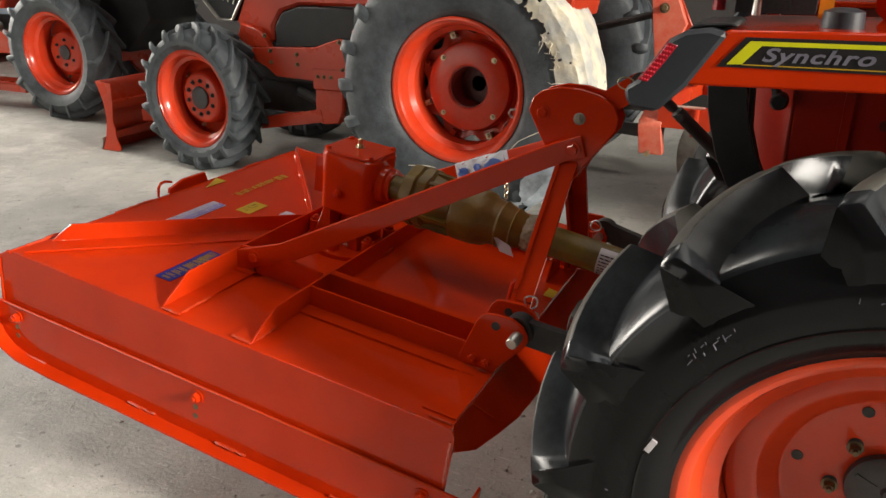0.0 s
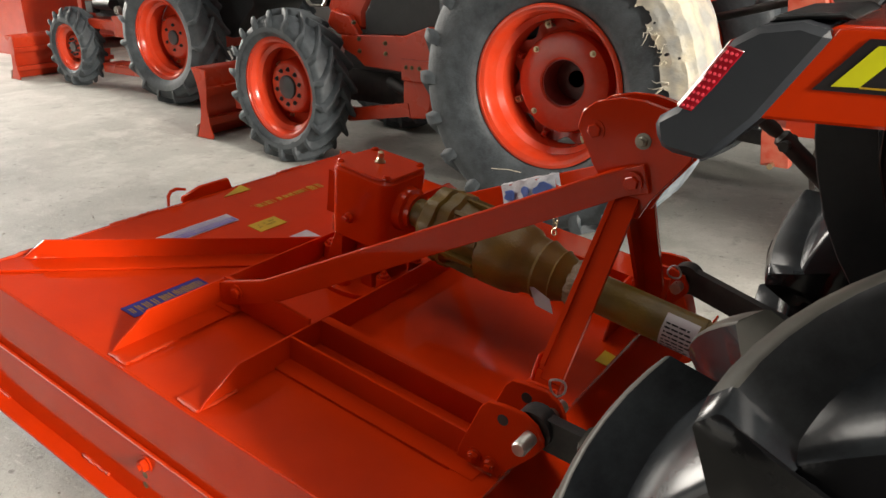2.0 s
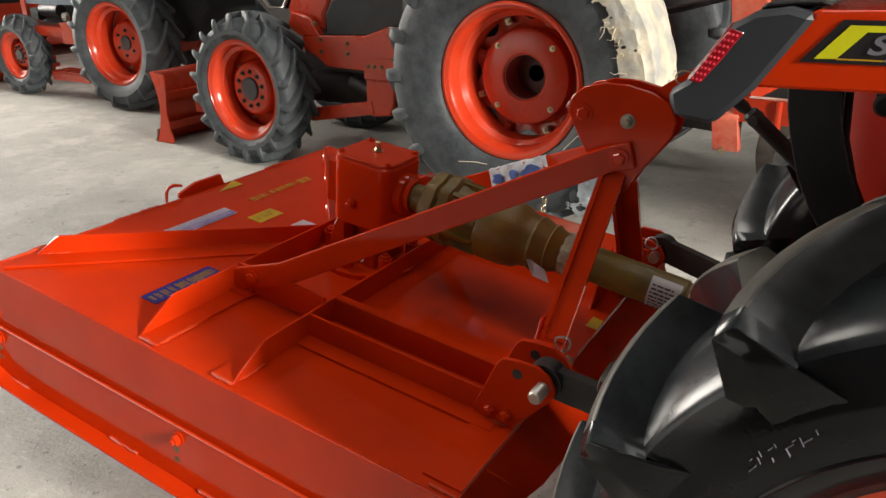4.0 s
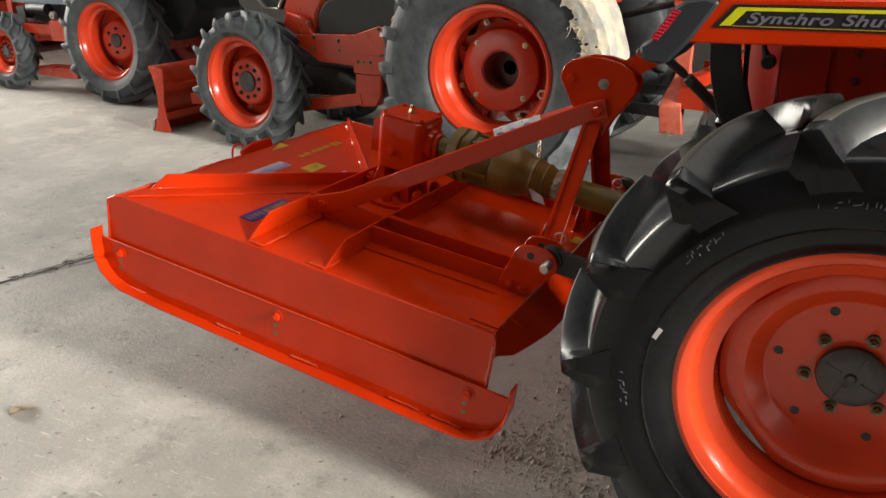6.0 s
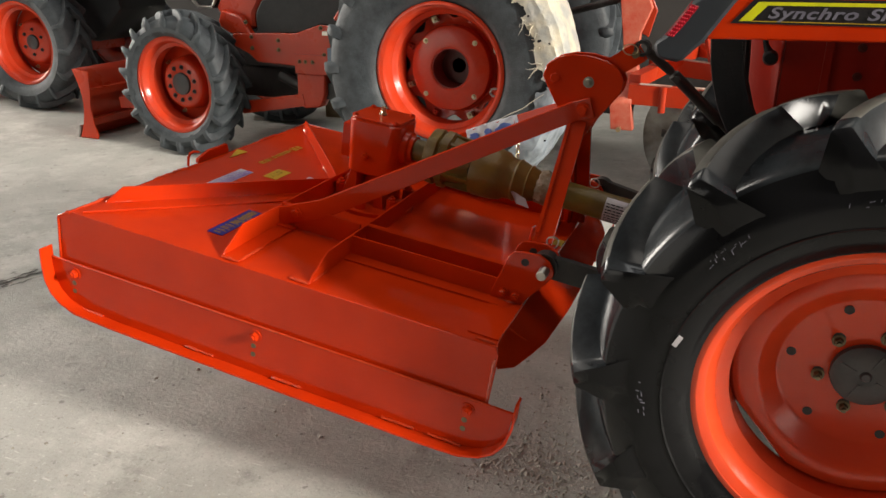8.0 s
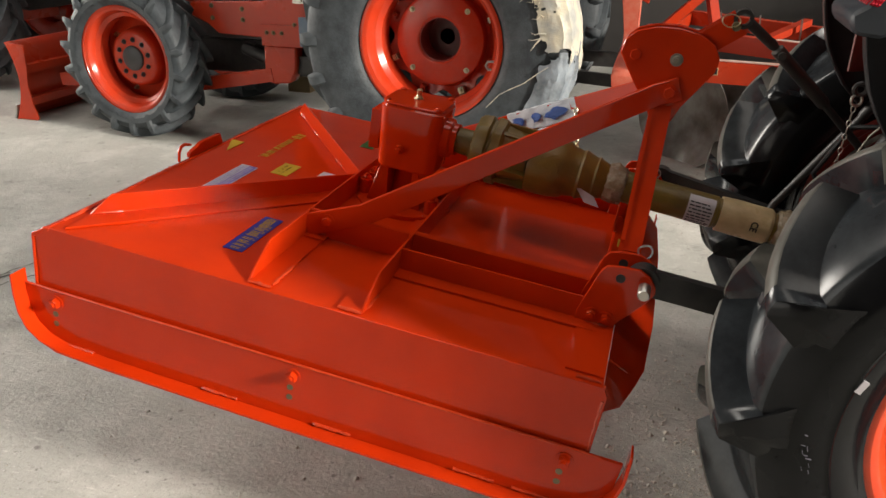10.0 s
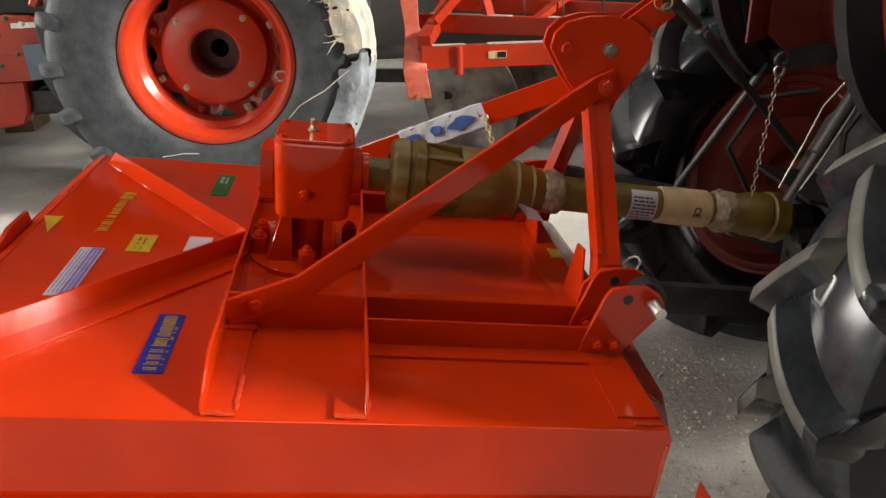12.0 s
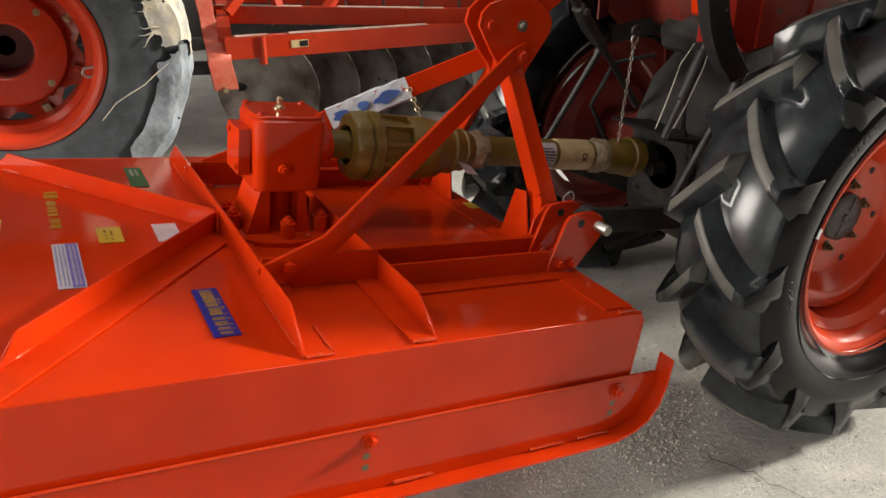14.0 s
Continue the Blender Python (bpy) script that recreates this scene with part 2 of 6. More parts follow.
def between(p, q, wide, thick, up=(0, 0, 1), bevel=0.002):
    """A flat bar from p to q: wide across, thick along up."""
    p, q = Vector(p), Vector(q)
    d = q - p
    side = d.cross(Vector(up)).normalized()
    top = side.cross(d).normalized()
    bm = box(0, d.length, -wide / 2, wide / 2, -thick / 2, thick / 2, bevel)
    m = Matrix((d.normalized(), side, top)).transposed().to_4x4()
    bm.transform(Matrix.Translation(p) @ m)
    bmesh.ops.recalc_face_normals(bm, faces=bm.faces)
    return bm


def tube(points, r, seg=10, closed=False):
    """A round bar along points; r is one radius or one for each point."""
    bm = bmesh.new()
    pts = [Vector(p) for p in points]
    rs = r if isinstance(r, (list, tuple)) else [r] * len(pts)
    rings, ref = [], None
    for i, p in enumerate(pts):
        a, b = (pts[i - 1], pts[(i + 1) % len(pts)]) if closed else (pts[max(i - 1, 0)], pts[min(i + 1, len(pts) - 1)])
        d = (b - a).normalized()
        if ref is None:
            ref = d.cross(Vector((0, 0, 1)) if abs(d.z) < 0.9 else Vector((1, 0, 0))).normalized()
        u = (ref - d * ref.dot(d)).normalized()
        v = d.cross(u)
        ref = u
        rings.append([bm.verts.new(p + rs[i] * (math.cos(k * math.tau / seg) * u + math.sin(k * math.tau / seg) * v)) for k in range(seg)])
    pairs = list(zip(rings, rings[1:])) + ([(rings[-1], rings[0])] if closed else [])
    for a, b in pairs:
        for k in range(seg):
            bm.faces.new((a[k], a[(k + 1) % seg], b[(k + 1) % seg], b[k]))
    if not closed:
        bm.faces.new(rings[0][::-1])
        bm.faces.new(rings[-1])
    bmesh.ops.recalc_face_normals(bm, faces=bm.faces)
    return bm


def lathe(profile, axis="y", seg=64, centre=(0, 0, 0), shape=None):
    """A profile of (along, radius) turned about an axis; shape(a) scales the radius by the angle."""
    bm = bmesh.new()
    rings = []
    for along, r in profile:
        ring = []
        for k in range(seg):
            a = k * math.tau / seg
            rr = r * (shape(a, along, r) if shape else 1)
            u, v = rr * math.sin(a), rr * math.cos(a)
            ring.append(bm.verts.new({"x": (along, u, v), "y": (u, along, v), "z": (u, v, along)}[axis]))
        rings.append(ring)
    for a, b in zip(rings, rings[1:]):
        for k in range(seg):
            bm.faces.new((a[k], a[(k + 1) % seg], b[(k + 1) % seg], b[k]))
    for ring, (along, r) in ((rings[0], profile[0]), (rings[-1], profile[-1])):
        if r > 0 and profile[0] != profile[-1]:
            bm.faces.new(ring)
    bmesh.ops.remove_doubles(bm, verts=bm.verts, dist=1e-5)
    bmesh.ops.recalc_face_normals(bm, faces=bm.faces)
    bm.transform(Matrix.Translation(centre))
    return bm


def joined(*parts):
    bm = bmesh.new()
    for other in parts:
        me = bpy.data.meshes.new("piece")
        other.to_mesh(me)
        bm.from_mesh(me)
        other.free()
        bpy.data.meshes.remove(me)
    return bm


def moved(bm, m):
    bm.transform(m)
    return bm


def mirrored(bm, middle):
    """The same shape on the other side of the plane y = middle."""
    bm.transform(Matrix.Translation((0, 2 * middle, 0)) @ Matrix.Diagonal((1, -1, 1, 1)))
    bmesh.ops.reverse_faces(bm, faces=bm.faces)
    return bm


def mesh_of(name, bm, material, angle=35):
    me = bpy.data.meshes.new(name)
    bm.normal_update()
    area = [f.calc_area() for f in bm.faces]
    bm.faces.index_update()
    smooth = []
    for f in bm.faces:
        # a broad flat face stays flat beside its narrow bevels
        round_off = False
        for e in f.edges:
            for g in e.link_faces:
                if g is not f and f.normal.dot(g.normal) < 0.99996 and f.normal.dot(g.normal) > 0.8 and area[g.index] > area[f.index] / 8:
                    round_off = True
        smooth.append(round_off or area[f.index] < 1e-6)
    bm.to_mesh(me)
    bm.free()
    me.materials.append(material)
    me.polygons.foreach_set("use_smooth", smooth)
    me.set_sharp_from_angle(angle=radians(angle))
    return me


def thing(name, m, label, category, group="", kind=""):
    ob = new(name)
    ob.empty_display_size = 0.1
    ob.matrix_world = m
    return tagged(ob, label, category, group, kind)


def part(name, bm, material, parent, label="", m=None):
    """One mesh under a thing or under a part."""
    me = bm if isinstance(bm, bpy.types.Mesh) else mesh_of(name, bm, material)
    ob = new(name, me)
    ob.parent = parent
    if m is not None:
        ob.matrix_basis = m
    return tagged(ob, label)


def single(name, bm, material, label, category, kind="", group=""):
    return tagged(new(name, mesh_of(name, bm, material)), label, category, group, kind)


def hexbolt(p, d, r=0.011, h=0.009, stud=0.0):
    """A hexagon head on a washer at p, standing out along d, with a bit of thread."""
    d = Vector(d).normalized()
    bm = lathe([(0, 0), (0, r * 1.45), (0.0025, r * 1.45), (0.0025, 0)], "z", 14)
    head = lathe([(0.0025, 0), (0.0025, r), (h * 0.8, r), (h, r * 0.85), (h, 0)], "z", 6)
    pieces = [bm, head]
    if stud:
        pieces.append(lathe([(h, 0), (h, r * 0.5), (h + stud, r * 0.5), (h + stud, 0)], "z", 8))
    bm = joined(*pieces)
    bm.transform(Matrix.Translation(p) @ d.to_track_quat("Z", "Y").to_matrix().to_4x4())
    return bm


def weld(points, r=0.004, seed=1):
    """A lumpy weld bead along a line."""
    rnd = random.Random(seed)
    a, b = Vector(points[0]), Vector(points[1])
    n = max(4, int((b - a).length / 0.008))
    return tube([a.lerp(b, i / n) + Vector((rnd.uniform(-1, 1), rnd.uniform(-1, 1), rnd.uniform(0, 1))) * 0.0012 for i in range(n + 1)],
                [r * rnd.uniform(0.7, 1.35) for i in range(n + 1)], 6)


def chain(parent, start, stop, links, size, material):
    """Links hung in a slack line, each turned a quarter from the last."""
    a, b = Vector(start), Vector(stop)
    for i in range(links):
        p, q = a.lerp(b, i / links), a.lerp(b, (i + 1) / links)
        d = (q - p).normalized()
        u = d.cross(Vector((0.3, 1, 0.1))).normalized()
        if i % 2:
            u = d.cross(u).normalized()
        mid, half = (p + q) / 2, (q - p).length * 0.66
        loop = []
        for k in range(12):
            c, s = math.cos(k * math.tau / 12), math.sin(k * math.tau / 12)
            loop.append(mid + d * (half * 0.62 * (1 if c > 0 else -1) * min(1, abs(c) * 1.6) + 0) + u * size * s)
        part("chain_link", tube(loop, size * 0.32, 6, True), material, parent)


# ---- wheels ----
def tyre_mesh(name, R, wide, rim, lugs, lug_h, material, lean=0.42, top=0.017, seg=96, reach=0.35, worn=None, curl=1.15, wing=1.5, draft=0.012, fall=0.02, fan=-0.022, rounding=0.026):
    """A drive tyre about the y axis: carcass and slanting lugs. Rolls towards +x."""
    core = R - lug_h
    h = wide / 2

    def crown(y):
        return core - fall * (min(abs(y), 0.84 * h) / (0.84 * h)) ** 2
    side = [(0.93 * h, core - 0.045), (1.0 * h, core - 0.10), (1.02 * h, 0.5 * (core + rim)), (0.97 * h, rim + 0.06), (0.86 * h, rim + 0.018),
            (0.80 * h, rim + 0.012), (0.74 * h, rim - 0.006)]
    half = [(y * h, crown(y * h)) for y in (0, 0.2, 0.4, 0.6, 0.75, 0.84)] + side
    prof = [(-y, r) for y, r in half[::-1]] + half[1:]
    bm = lathe(prof + [(-half[-1][0], half[-1][1])], "y", seg)
    verts, faces = [], []
    for sgn in (-1, 1):
        for i in range(lugs):
            a0 = (i + (0.5 if sgn > 0 else 0)) * math.tau / lugs
            base = len(verts)
            path = []
            for s in (0, 0.12, 0.25, 0.4, 0.55, 0.7, 0.85, 1.0):
                y = (-0.07 + 1.03 * s) * h
                path.append((y, lean * (1 - s) ** curl, R - rounding * max(0, y / h) ** 2, crown(y) - 0.012, top * (0.95 + (wing - 1.0) * s), draft))
            drop = reach * (R - rim)
            end = R - rounding
            path.append((1.03 * h, 0.5 * fan, end - 0.35 * drop, core - 0.045 - 0.3 * drop, top * wing, draft))
            path.append((1.055 * h, 0.8 * fan, end - 0.7 * drop, core - 0.045 - 0.62 * drop, top * wing * (0.85 if fan < 0 else 1.9), draft))
            path.append(((1.03 if fan < 0 else 0.98) * h, fan, end - 1.05 * drop, core - 0.045 - 0.9 * drop, top * (0.9 if fan < 0 else wing * 2.3), 0.010))
            for k, (y, da, r_top, r_low, half_t, flare) in enumerate(path):
                inner = y if k < 8 else 0.95 * h
                for r, t, yy in ((r_low, -(half_t + flare), inner), (r_top - 0.003, -half_t, y), (r_top, -half_t * 0.7, y), (r_top, half_t * 0.7, y),
                                 (r_top - 0.003, half_t, y), (r_low, half_t + flare, inner)):
                    a = a0 + da + t / R
                    verts.append((r * math.sin(a), sgn * yy, r * math.cos(a)))
            for k in range(len(path) - 1):
                for j in range(5):
                    p, q = base + 6 * k + j, base + 6 * (k + 1) + j
                    faces.append((p, q, q + 1, p + 1) if sgn > 0 else (p, p + 1, q + 1, q))
            for k in (0, len(path) - 1):
                faces.append(tuple(base + 6 * k + j for j in range(6)))
    carcass = list(bm.verts)
    made = put(bm, verts, faces)
    # each lug grows out of the carcass: tie its root to it
    table = np.array([v.co for v in carcass])
    for i in range(0, len(made), 66):
        root = np.array(made[i].co)
        first, other = np.argsort(((table - root) ** 2).sum(1))[:2]
        bm.faces.new((made[i], carcass[first], carcass[other]))
    bmesh.ops.recalc_face_normals(bm, faces=bm.faces)
    if worn:
        for f in bm.faces:
            c = f.calc_center_median()
            if abs(c.y) < 0.98 * h and math.hypot(c.x, c.z) > R - 0.031:
                f.material_index = 1
            elif abs(c.y) < 0.96 * h and math.hypot(c.x, c.z) > core - 0.06:
                f.material_index = 2
    me = mesh_of(name, bm, material, 52 if worn else 40)
    if worn:
        me.materials.append(worn)
        me.materials.append(TREAD_SIDE)
    return me


def rim_barrel(r, wide, lip=0.02):
    """The steel barrel of a rim about y, its outer side towards -y."""
    h = wide / 2
    outer = [(-h, r), (-h + 0.004, r + 0.008), (-h + 0.012, r + 0.004), (-h + 0.016, r - 0.010), (-h + lip, r - 0.0165), (-h + lip + 0.005, r - 0.0135), (-h + lip + 0.012, r - 0.0175), (-h + 0.05, r - 0.03), (-h * 0.45, r - 0.034), (-h * 0.3, r - 0.06),
             (h * 0.3, r - 0.06), (h * 0.45, r - 0.034), (h - 0.05, r - 0.03), (h - lip, r - 0.018), (h - 0.012, r + 0.004), (h, r)]
    inner = [(y, q - 0.011) for y, q in outer[::-1]]
    return lathe(outer + inner + [outer[0]], "y", 72)


def ring_of_bolts(parent, n, r, y, size, material, turn=0.0, stud=0.004, height=0.012):
    for i in range(n):
        a = turn + i * math.tau / n
        part("wheel_bolt", hexbolt((r * math.sin(a), y, r * math.cos(a)), (0, -1, 0), size, height, stud), material, parent)


# ---- structure ----
def floor_slab():
    bm = bmesh.new()
    bmesh.ops.create_grid(bm, x_segments=2, y_segments=2, size=1)
    bm.transform(Matrix.Translation((0, 3, 0)) @ Matrix.Diagonal((18, 11, 1, 1)))
    return bm


floor = tagged(new("floor", mesh_of("floor", floor_slab(), CONCRETE)), "grey dusty concrete floor, scuffed and stained", "floor", kind="structure")
# the inner and low sheets are added, unseen, to keep key light off the back
for nm, b in (("wall_south", (-3.6, 17.2, -3.2, -3.0, 0, 8.5)), ("wall_south_upper", (-18, -3.6, -3.2, -3.0, 3.4, 8.5)), ("blocker_inner", (3.4, 3.6, 6.2, 7.8, 0, 8.5)), ("blocker_low", (3.4, 3.6, 2.95, 6.2, 0, 1.75))):
    tagged(new(nm, mesh_of(nm, box(*b, 0), DARK_WALL if "south" in nm else WALLING)), "unseen sheet wall, dark to cut reflections" if "south" in nm else "unseen grey sheet added to block light from the back", "wall", kind="structure")
# dark for the dim background; the two gaps are added for reflected streaks
tagged(new("wall_north", mesh_of("wall_north", joined(box(-18, -1.5, 7.8, 8.0, 0, 8.5, 0), box(3.3, 17.2, 7.8, 8.0, 0, 8.5, 0), box(-1.5, 3.3, 7.8, 8.0, 0, 2.52, 0), box(-1.5, 3.3, 7.8, 8.0, 2.60, 2.92, 0), box(-1.5, 3.3, 7.8, 8.0, 3.0, 8.5, 0)), DARK_WALL)),
       "sheet wall darkened for the dim background, gaps added for reflected streaks", "wall", kind="structure")
# unseen wall, its opening added to let the west fill in
tagged(new("wall_west", mesh_of("wall_west", joined(box(-18, -17.8, -3.0, 1.0, 0, 8.5, 0), box(-18, -17.8, 6.6, 7.8, 0, 8.5, 0), box(-18, -17.8, 1.0, 6.6, 7.1, 8.5, 0)), WALLING)),
       "unseen plain grey sheet wall, opening added for the fill lamp", "wall", kind="structure")
tagged(new("wall_east", mesh_of("wall_east", joined(box(17.0, 17.2, -3.0, -2.4, 0, 8.5, 0), box(17.0, 17.2, -0.3, 7.8, 0, 8.5, 0), box(17.0, 17.2, -2.4, -0.3, 0, 5.5, 0), box(17.0, 17.2, -2.4, -0.3, 7.6, 8.5, 0)), WALLING)),
       "plain grey metal sheet wall with a high window opening", "wall", kind="structure")
# unseen roof, its holes added under the overhead fill lamps
roof = []
xs, ys = (-18, -9.0, -6.0, -3.8, -2.0, 1.2, 2.8, 17.2), (-3.0, -1.0, 1.15, 3.25, 4.3, 6.9, 8.0)
holes = {(1, 2), (4, 1), (5, 1), (3, 4), (4, 4)}
for i in range(7):
    for k in range(6):
        if (i, k) not in holes:
            roof.append(box(xs[i], xs[i + 1], ys[k], ys[k + 1], 8.5, 8.58, 0))
tagged(new("ceiling", mesh_of("ceiling", joined(*roof), ROOFING)), "unseen grey sheet roof, openings added for the fill lamps", "ceiling", kind="structure")
ground = bmesh.new()
bmesh.ops.create_grid(ground, x_segments=2, y_segments=2, size=400)
ground.transform(Matrix.Translation((0, 0, -0.02)))
tagged(new("ground", mesh_of("ground", ground, surface("packed_yard_earth", (0.24, 0.2, 0.15), (0.18, 0.15, 0.11), 0.9, 0, 0.6, 20, 0.3))), "packed earth of the yard outside", "ground", kind="structure")

# ---- the slasher, in its own axes: x forward, near side at y = 0, deck at z = 0 ----
SLOPE = pose(-0.484, 1.266, 0.562, -0.6, 8.13, 1.0)
slasher = thing("rotary_slasher", SLOPE, "bright orange painted steel rotary slasher hung behind the tractor", "slasher")
MID = 0.65

part("deck", box(-1.266, 0.005, 0.004, 1.296, -0.006, 0, 0.003), ORANGE, slasher, "flat orange deck plate")
part("rear_lip", prism([(-1.262, 0.002), (-1.272, 0.0), (-1.304, -0.018), (-1.308, -0.026), (-1.308, -0.16), (-1.302, -0.16), (-1.302, -0.030), (-1.27, -0.008), (-1.262, -0.006)], "y", -0.006, 1.306, 0.001), ORANGE, slasher, "folded rear edge")
for flip in (False, True):
    def sided(bm):
        return mirrored(bm, MID) if flip else bm
    part("side_panel", sided(prism([(-1.300, -0.022), (-1.276, 0.001), (0.006, 0.001), (0.018, -0.02), (0.014, -0.185), (-1.300, -0.185)], "y", -0.002, 0.004)), ORANGE, slasher, "tall orange side plate")
    runner = [(-1.334, -0.118), (-1.331, -0.17), (-1.322, -0.215), (-1.302, -0.252), (-1.268, -0.277), (-1.22, -0.291), (-1.1, -0.297), (-0.6, -0.30), (-0.1, -0.30), (-0.03, -0.296),
              (0.02, -0.283), (0.055, -0.258), (0.078, -0.22), (0.088, -0.17), (0.088, -0.105)]
    skid = part("skid", sided(prism(runner[1:-2] + [(0.083, -0.155), (-1.329, -0.155)], "y", -0.012, -0.003, 0.001)), ORANGE, slasher, "orange skid shoe bolted to the side plate")
    outer = [(x - 0.006 if x < -1.2 else (x + 0.006 if x > -0.05 else x), z - (0.008 if -0.285 > z else 0.004)) for x, z in runner]
    part("sole", sided(prism(runner + outer[::-1], "y", -0.048, -0.003, 0.0015)), ORANGE, skid, "flat runner turned up at both ends")
    part("top_edge", sided(tube([(-1.33, -0.0115, -0.153), (0.04, -0.0115, -0.153)], 0.0030, 6)), WELD, skid)
    for x in (-1.247, -0.638, -0.03):
        part("skid_bolt", sided(hexbolt((x, -0.012, -0.185), (0, -1, 0), 0.0135, 0.014, 0.006)), ORANGE, skid)
        for dz in (-0.032, -0.058):
            part("bolt_hole", sided(lathe([(-0.0128, 0), (-0.0128, 0.0075), (-0.010, 0.0075)], "y", 12, (x - 0.004, 0, -0.185 + dz))), DULL_ZINC, skid)
    for x, seed in ((-0.86, 5), (-0.58, 6), (-0.12, 7), (-0.25, 9), (-1.24, 8)):
        part("weld_bead", sided(weld([(x, -0.0135, -0.294), (x + 0.09, -0.0135, -0.294)], 0.0036, seed)), WELD, skid)

# cross ribs are angle bars with cut ends
def angle_rib(x, foot, tall, ends=0.085):
    web = prism([(0.012, 0.0), (0.012 + 0.02, 0.018), (ends + 0.02, tall), (1.30 - ends - 0.02, tall), (1.268, 0.018), (1.288, 0)], "x", x - 0.003, x + 0.003, 0.001)
    leg = box(min(x, x + foot), max(x, x + foot), 0.012, 1.288, 0.0005, 0.006, 0.001)
    return joined(web, leg)


part("cross_rib", angle_rib(-0.768, 0.053, 0.066), ORANGE, slasher, "orange angle-bar rib")
part("cross_rib", angle_rib(-0.506, -0.053, 0.06), ORANGE, slasher, "orange angle-bar rib")
for sgn in (-1, 1):
    tip, root = (Vector((-1.234, 0.101, 0)), Vector((-0.775, 0.650, 0))) if sgn < 0 else (Vector((-1.232, 1.215, 0)), Vector((-0.775, 0.662, 0)))
    d = (tip - root).normalized()
    L = (tip - root).length
    web = prism([(0, 0), (0, 0.052), (L - 0.05, 0.052), (L, 0.006), (L, 0)], "y", -0.003, 0.003, 0.001)
    foot = prism([(0.03, 0), (L, 0), (L + 0.066, 0.062), (0.03, 0.062)], "z", 0.0005, 0.006, 0.001) if sgn < 0 else box(0.03, L, -0.05, 0, 0.0005, 0.006, 0.001)
    m = Matrix.Translation(root) @ Matrix.Rotation(math.atan2(d.y, d.x), 4, "Z")
    rib = part("diagonal_rib", moved(joined(web, foot), m), ORANGE, slasher, "orange diagonal stiffening rib")
    for k, at in enumerate((0.2, 0.48, 0.66)):
        part("weld_bead", moved(weld([(at - 0.03, 0.0, 0.003), (at + 0.03, 0.0, 0.003)], 0.0045, 20 + k), m), WELD, rib)
for a, b, k in (((-1.262, 0.05, 0.001), (-1.262, 0.16, 0.001), 31), ((-0.765, 0.012, 0.003), (-0.715, 0.012, 0.003), 32), ((-0.558, 0.012, 0.003), (-0.506, 0.012, 0.003), 33),
                ((-0.715, 0.02, 0.004), (-0.715, 0.12, 0.004), 34), ((-0.05, 0.012, 0.002), (0.0, 0.012, 0.002), 35), ((-1.268, 0.35, 0.001), (-1.268, 0.50, 0.001), 36), ((-1.268, 0.95, 0.001), (-1.268, 1.06, 0.001), 37)):
    part("weld_bead", weld([a, b], 0.004, k), WELD, slasher)
for a, b, k in (((-0.771, 0.05, 0.003), (-0.771, 0.26, 0.003), 41), ((-0.771, 1.02, 0.003), (-0.771, 1.22, 0.003), 42), ((-0.502, 0.03, 0.003), (-0.502, 0.10, 0.003), 43), ((-0.765, 0.296, 0.014), (-0.715, 0.296, 0.014), 44),
                ((-0.060, 0.234, 0.004), (-0.010, 0.234, 0.004), 45), ((0.010, -0.002, -0.03), (0.010, -0.002, -0.15), 46), ((0.006, 0.006, 0.0), (0.012, 0.006, -0.02), 47), ((-1.20, 0.155, 0.003), (-1.14, 0.225, 0.003), 48)):
    part("weld_bead", weld([a, b], 0.0036, k), WELD, slasher)

# long rails from the ribs to the hitch, and the ties between the two ribs
for y, s in ((0.245, 1), (0.335, 1), (1.055, -1), (0.965, -1)):
    web = box(-0.503, -0.03, y - 0.003, y + 0.003, 0.0, 0.058, 0.001)
    leg = box(-0.503, -0.03, min(y, y - s * 0.045), max(y, y - s * 0.045), 0.0005, 0.006, 0.001) if (y in (0.245, 1.055)) else box(-0.503, -0.03, y, y + s * 0.02, 0.052, 0.058, 0.001)
    part("deck_rail", joined(web, leg), ORANGE, slasher, "orange angle rail along the deck")
for y in (0.302, 0.998):
    part("rib_tie", joined(box(-0.765, -0.509, y - 0.004, y + 0.004, 0.004, 0.072, 0.001), box(-0.765, -0.709, y - 0.03, y + 0.03, 0.0065, 0.011, 0.001)), ORANGE, slasher, "upright tie plate between the ribs")
part("front_doubler", box(-0.075, 0.004, 0.03, 1.27, 0.0005, 0.0045, 0.001), ORANGE, slasher)

# deflector plate bent down and forward along the front edge, its corners cut back
half = [((0.006, 0.010, 0.0), (0.016, 0.018, -0.068)), ((0.006, 0.030, 0.0), (0.050, 0.055, -0.070)), ((0.006, 0.120, 0.0), (0.072, 0.130, -0.066)), ((0.006, 0.200, 0.0), (0.090, 0.205, -0.062)),
        ((0.006, 0.420, 0.0), (0.102, 0.430, -0.068)), ((0.006, MID, 0.0), (0.104, MID, -0.070))]
edge = half + [tuple((x, 2 * MID - y, z) for x, y, z in pair) for pair in half[-2::-1]]
bm = bmesh.new()
rows = [[bm.verts.new(p) for p in pair] for pair in edge]
for a, b in zip(rows, rows[1:]):
    bm.faces.new((a[0], a[1], b[1], b[0]))
bmesh.ops.solidify(bm, geom=bm.faces, thickness=0.005)
bmesh.ops.recalc_face_normals(bm, faces=bm.faces)
part("front_deflector", bm, ORANGE, slasher, "orange deflector plate along the front edge")
for y in (0.11, 1.19):
    part("deflector_crease", tube([(0.010, y, -0.002), (0.066, y + (0.05 if y < MID else -0.05), -0.058)], 0.003, 6), ORANGE, slasher)
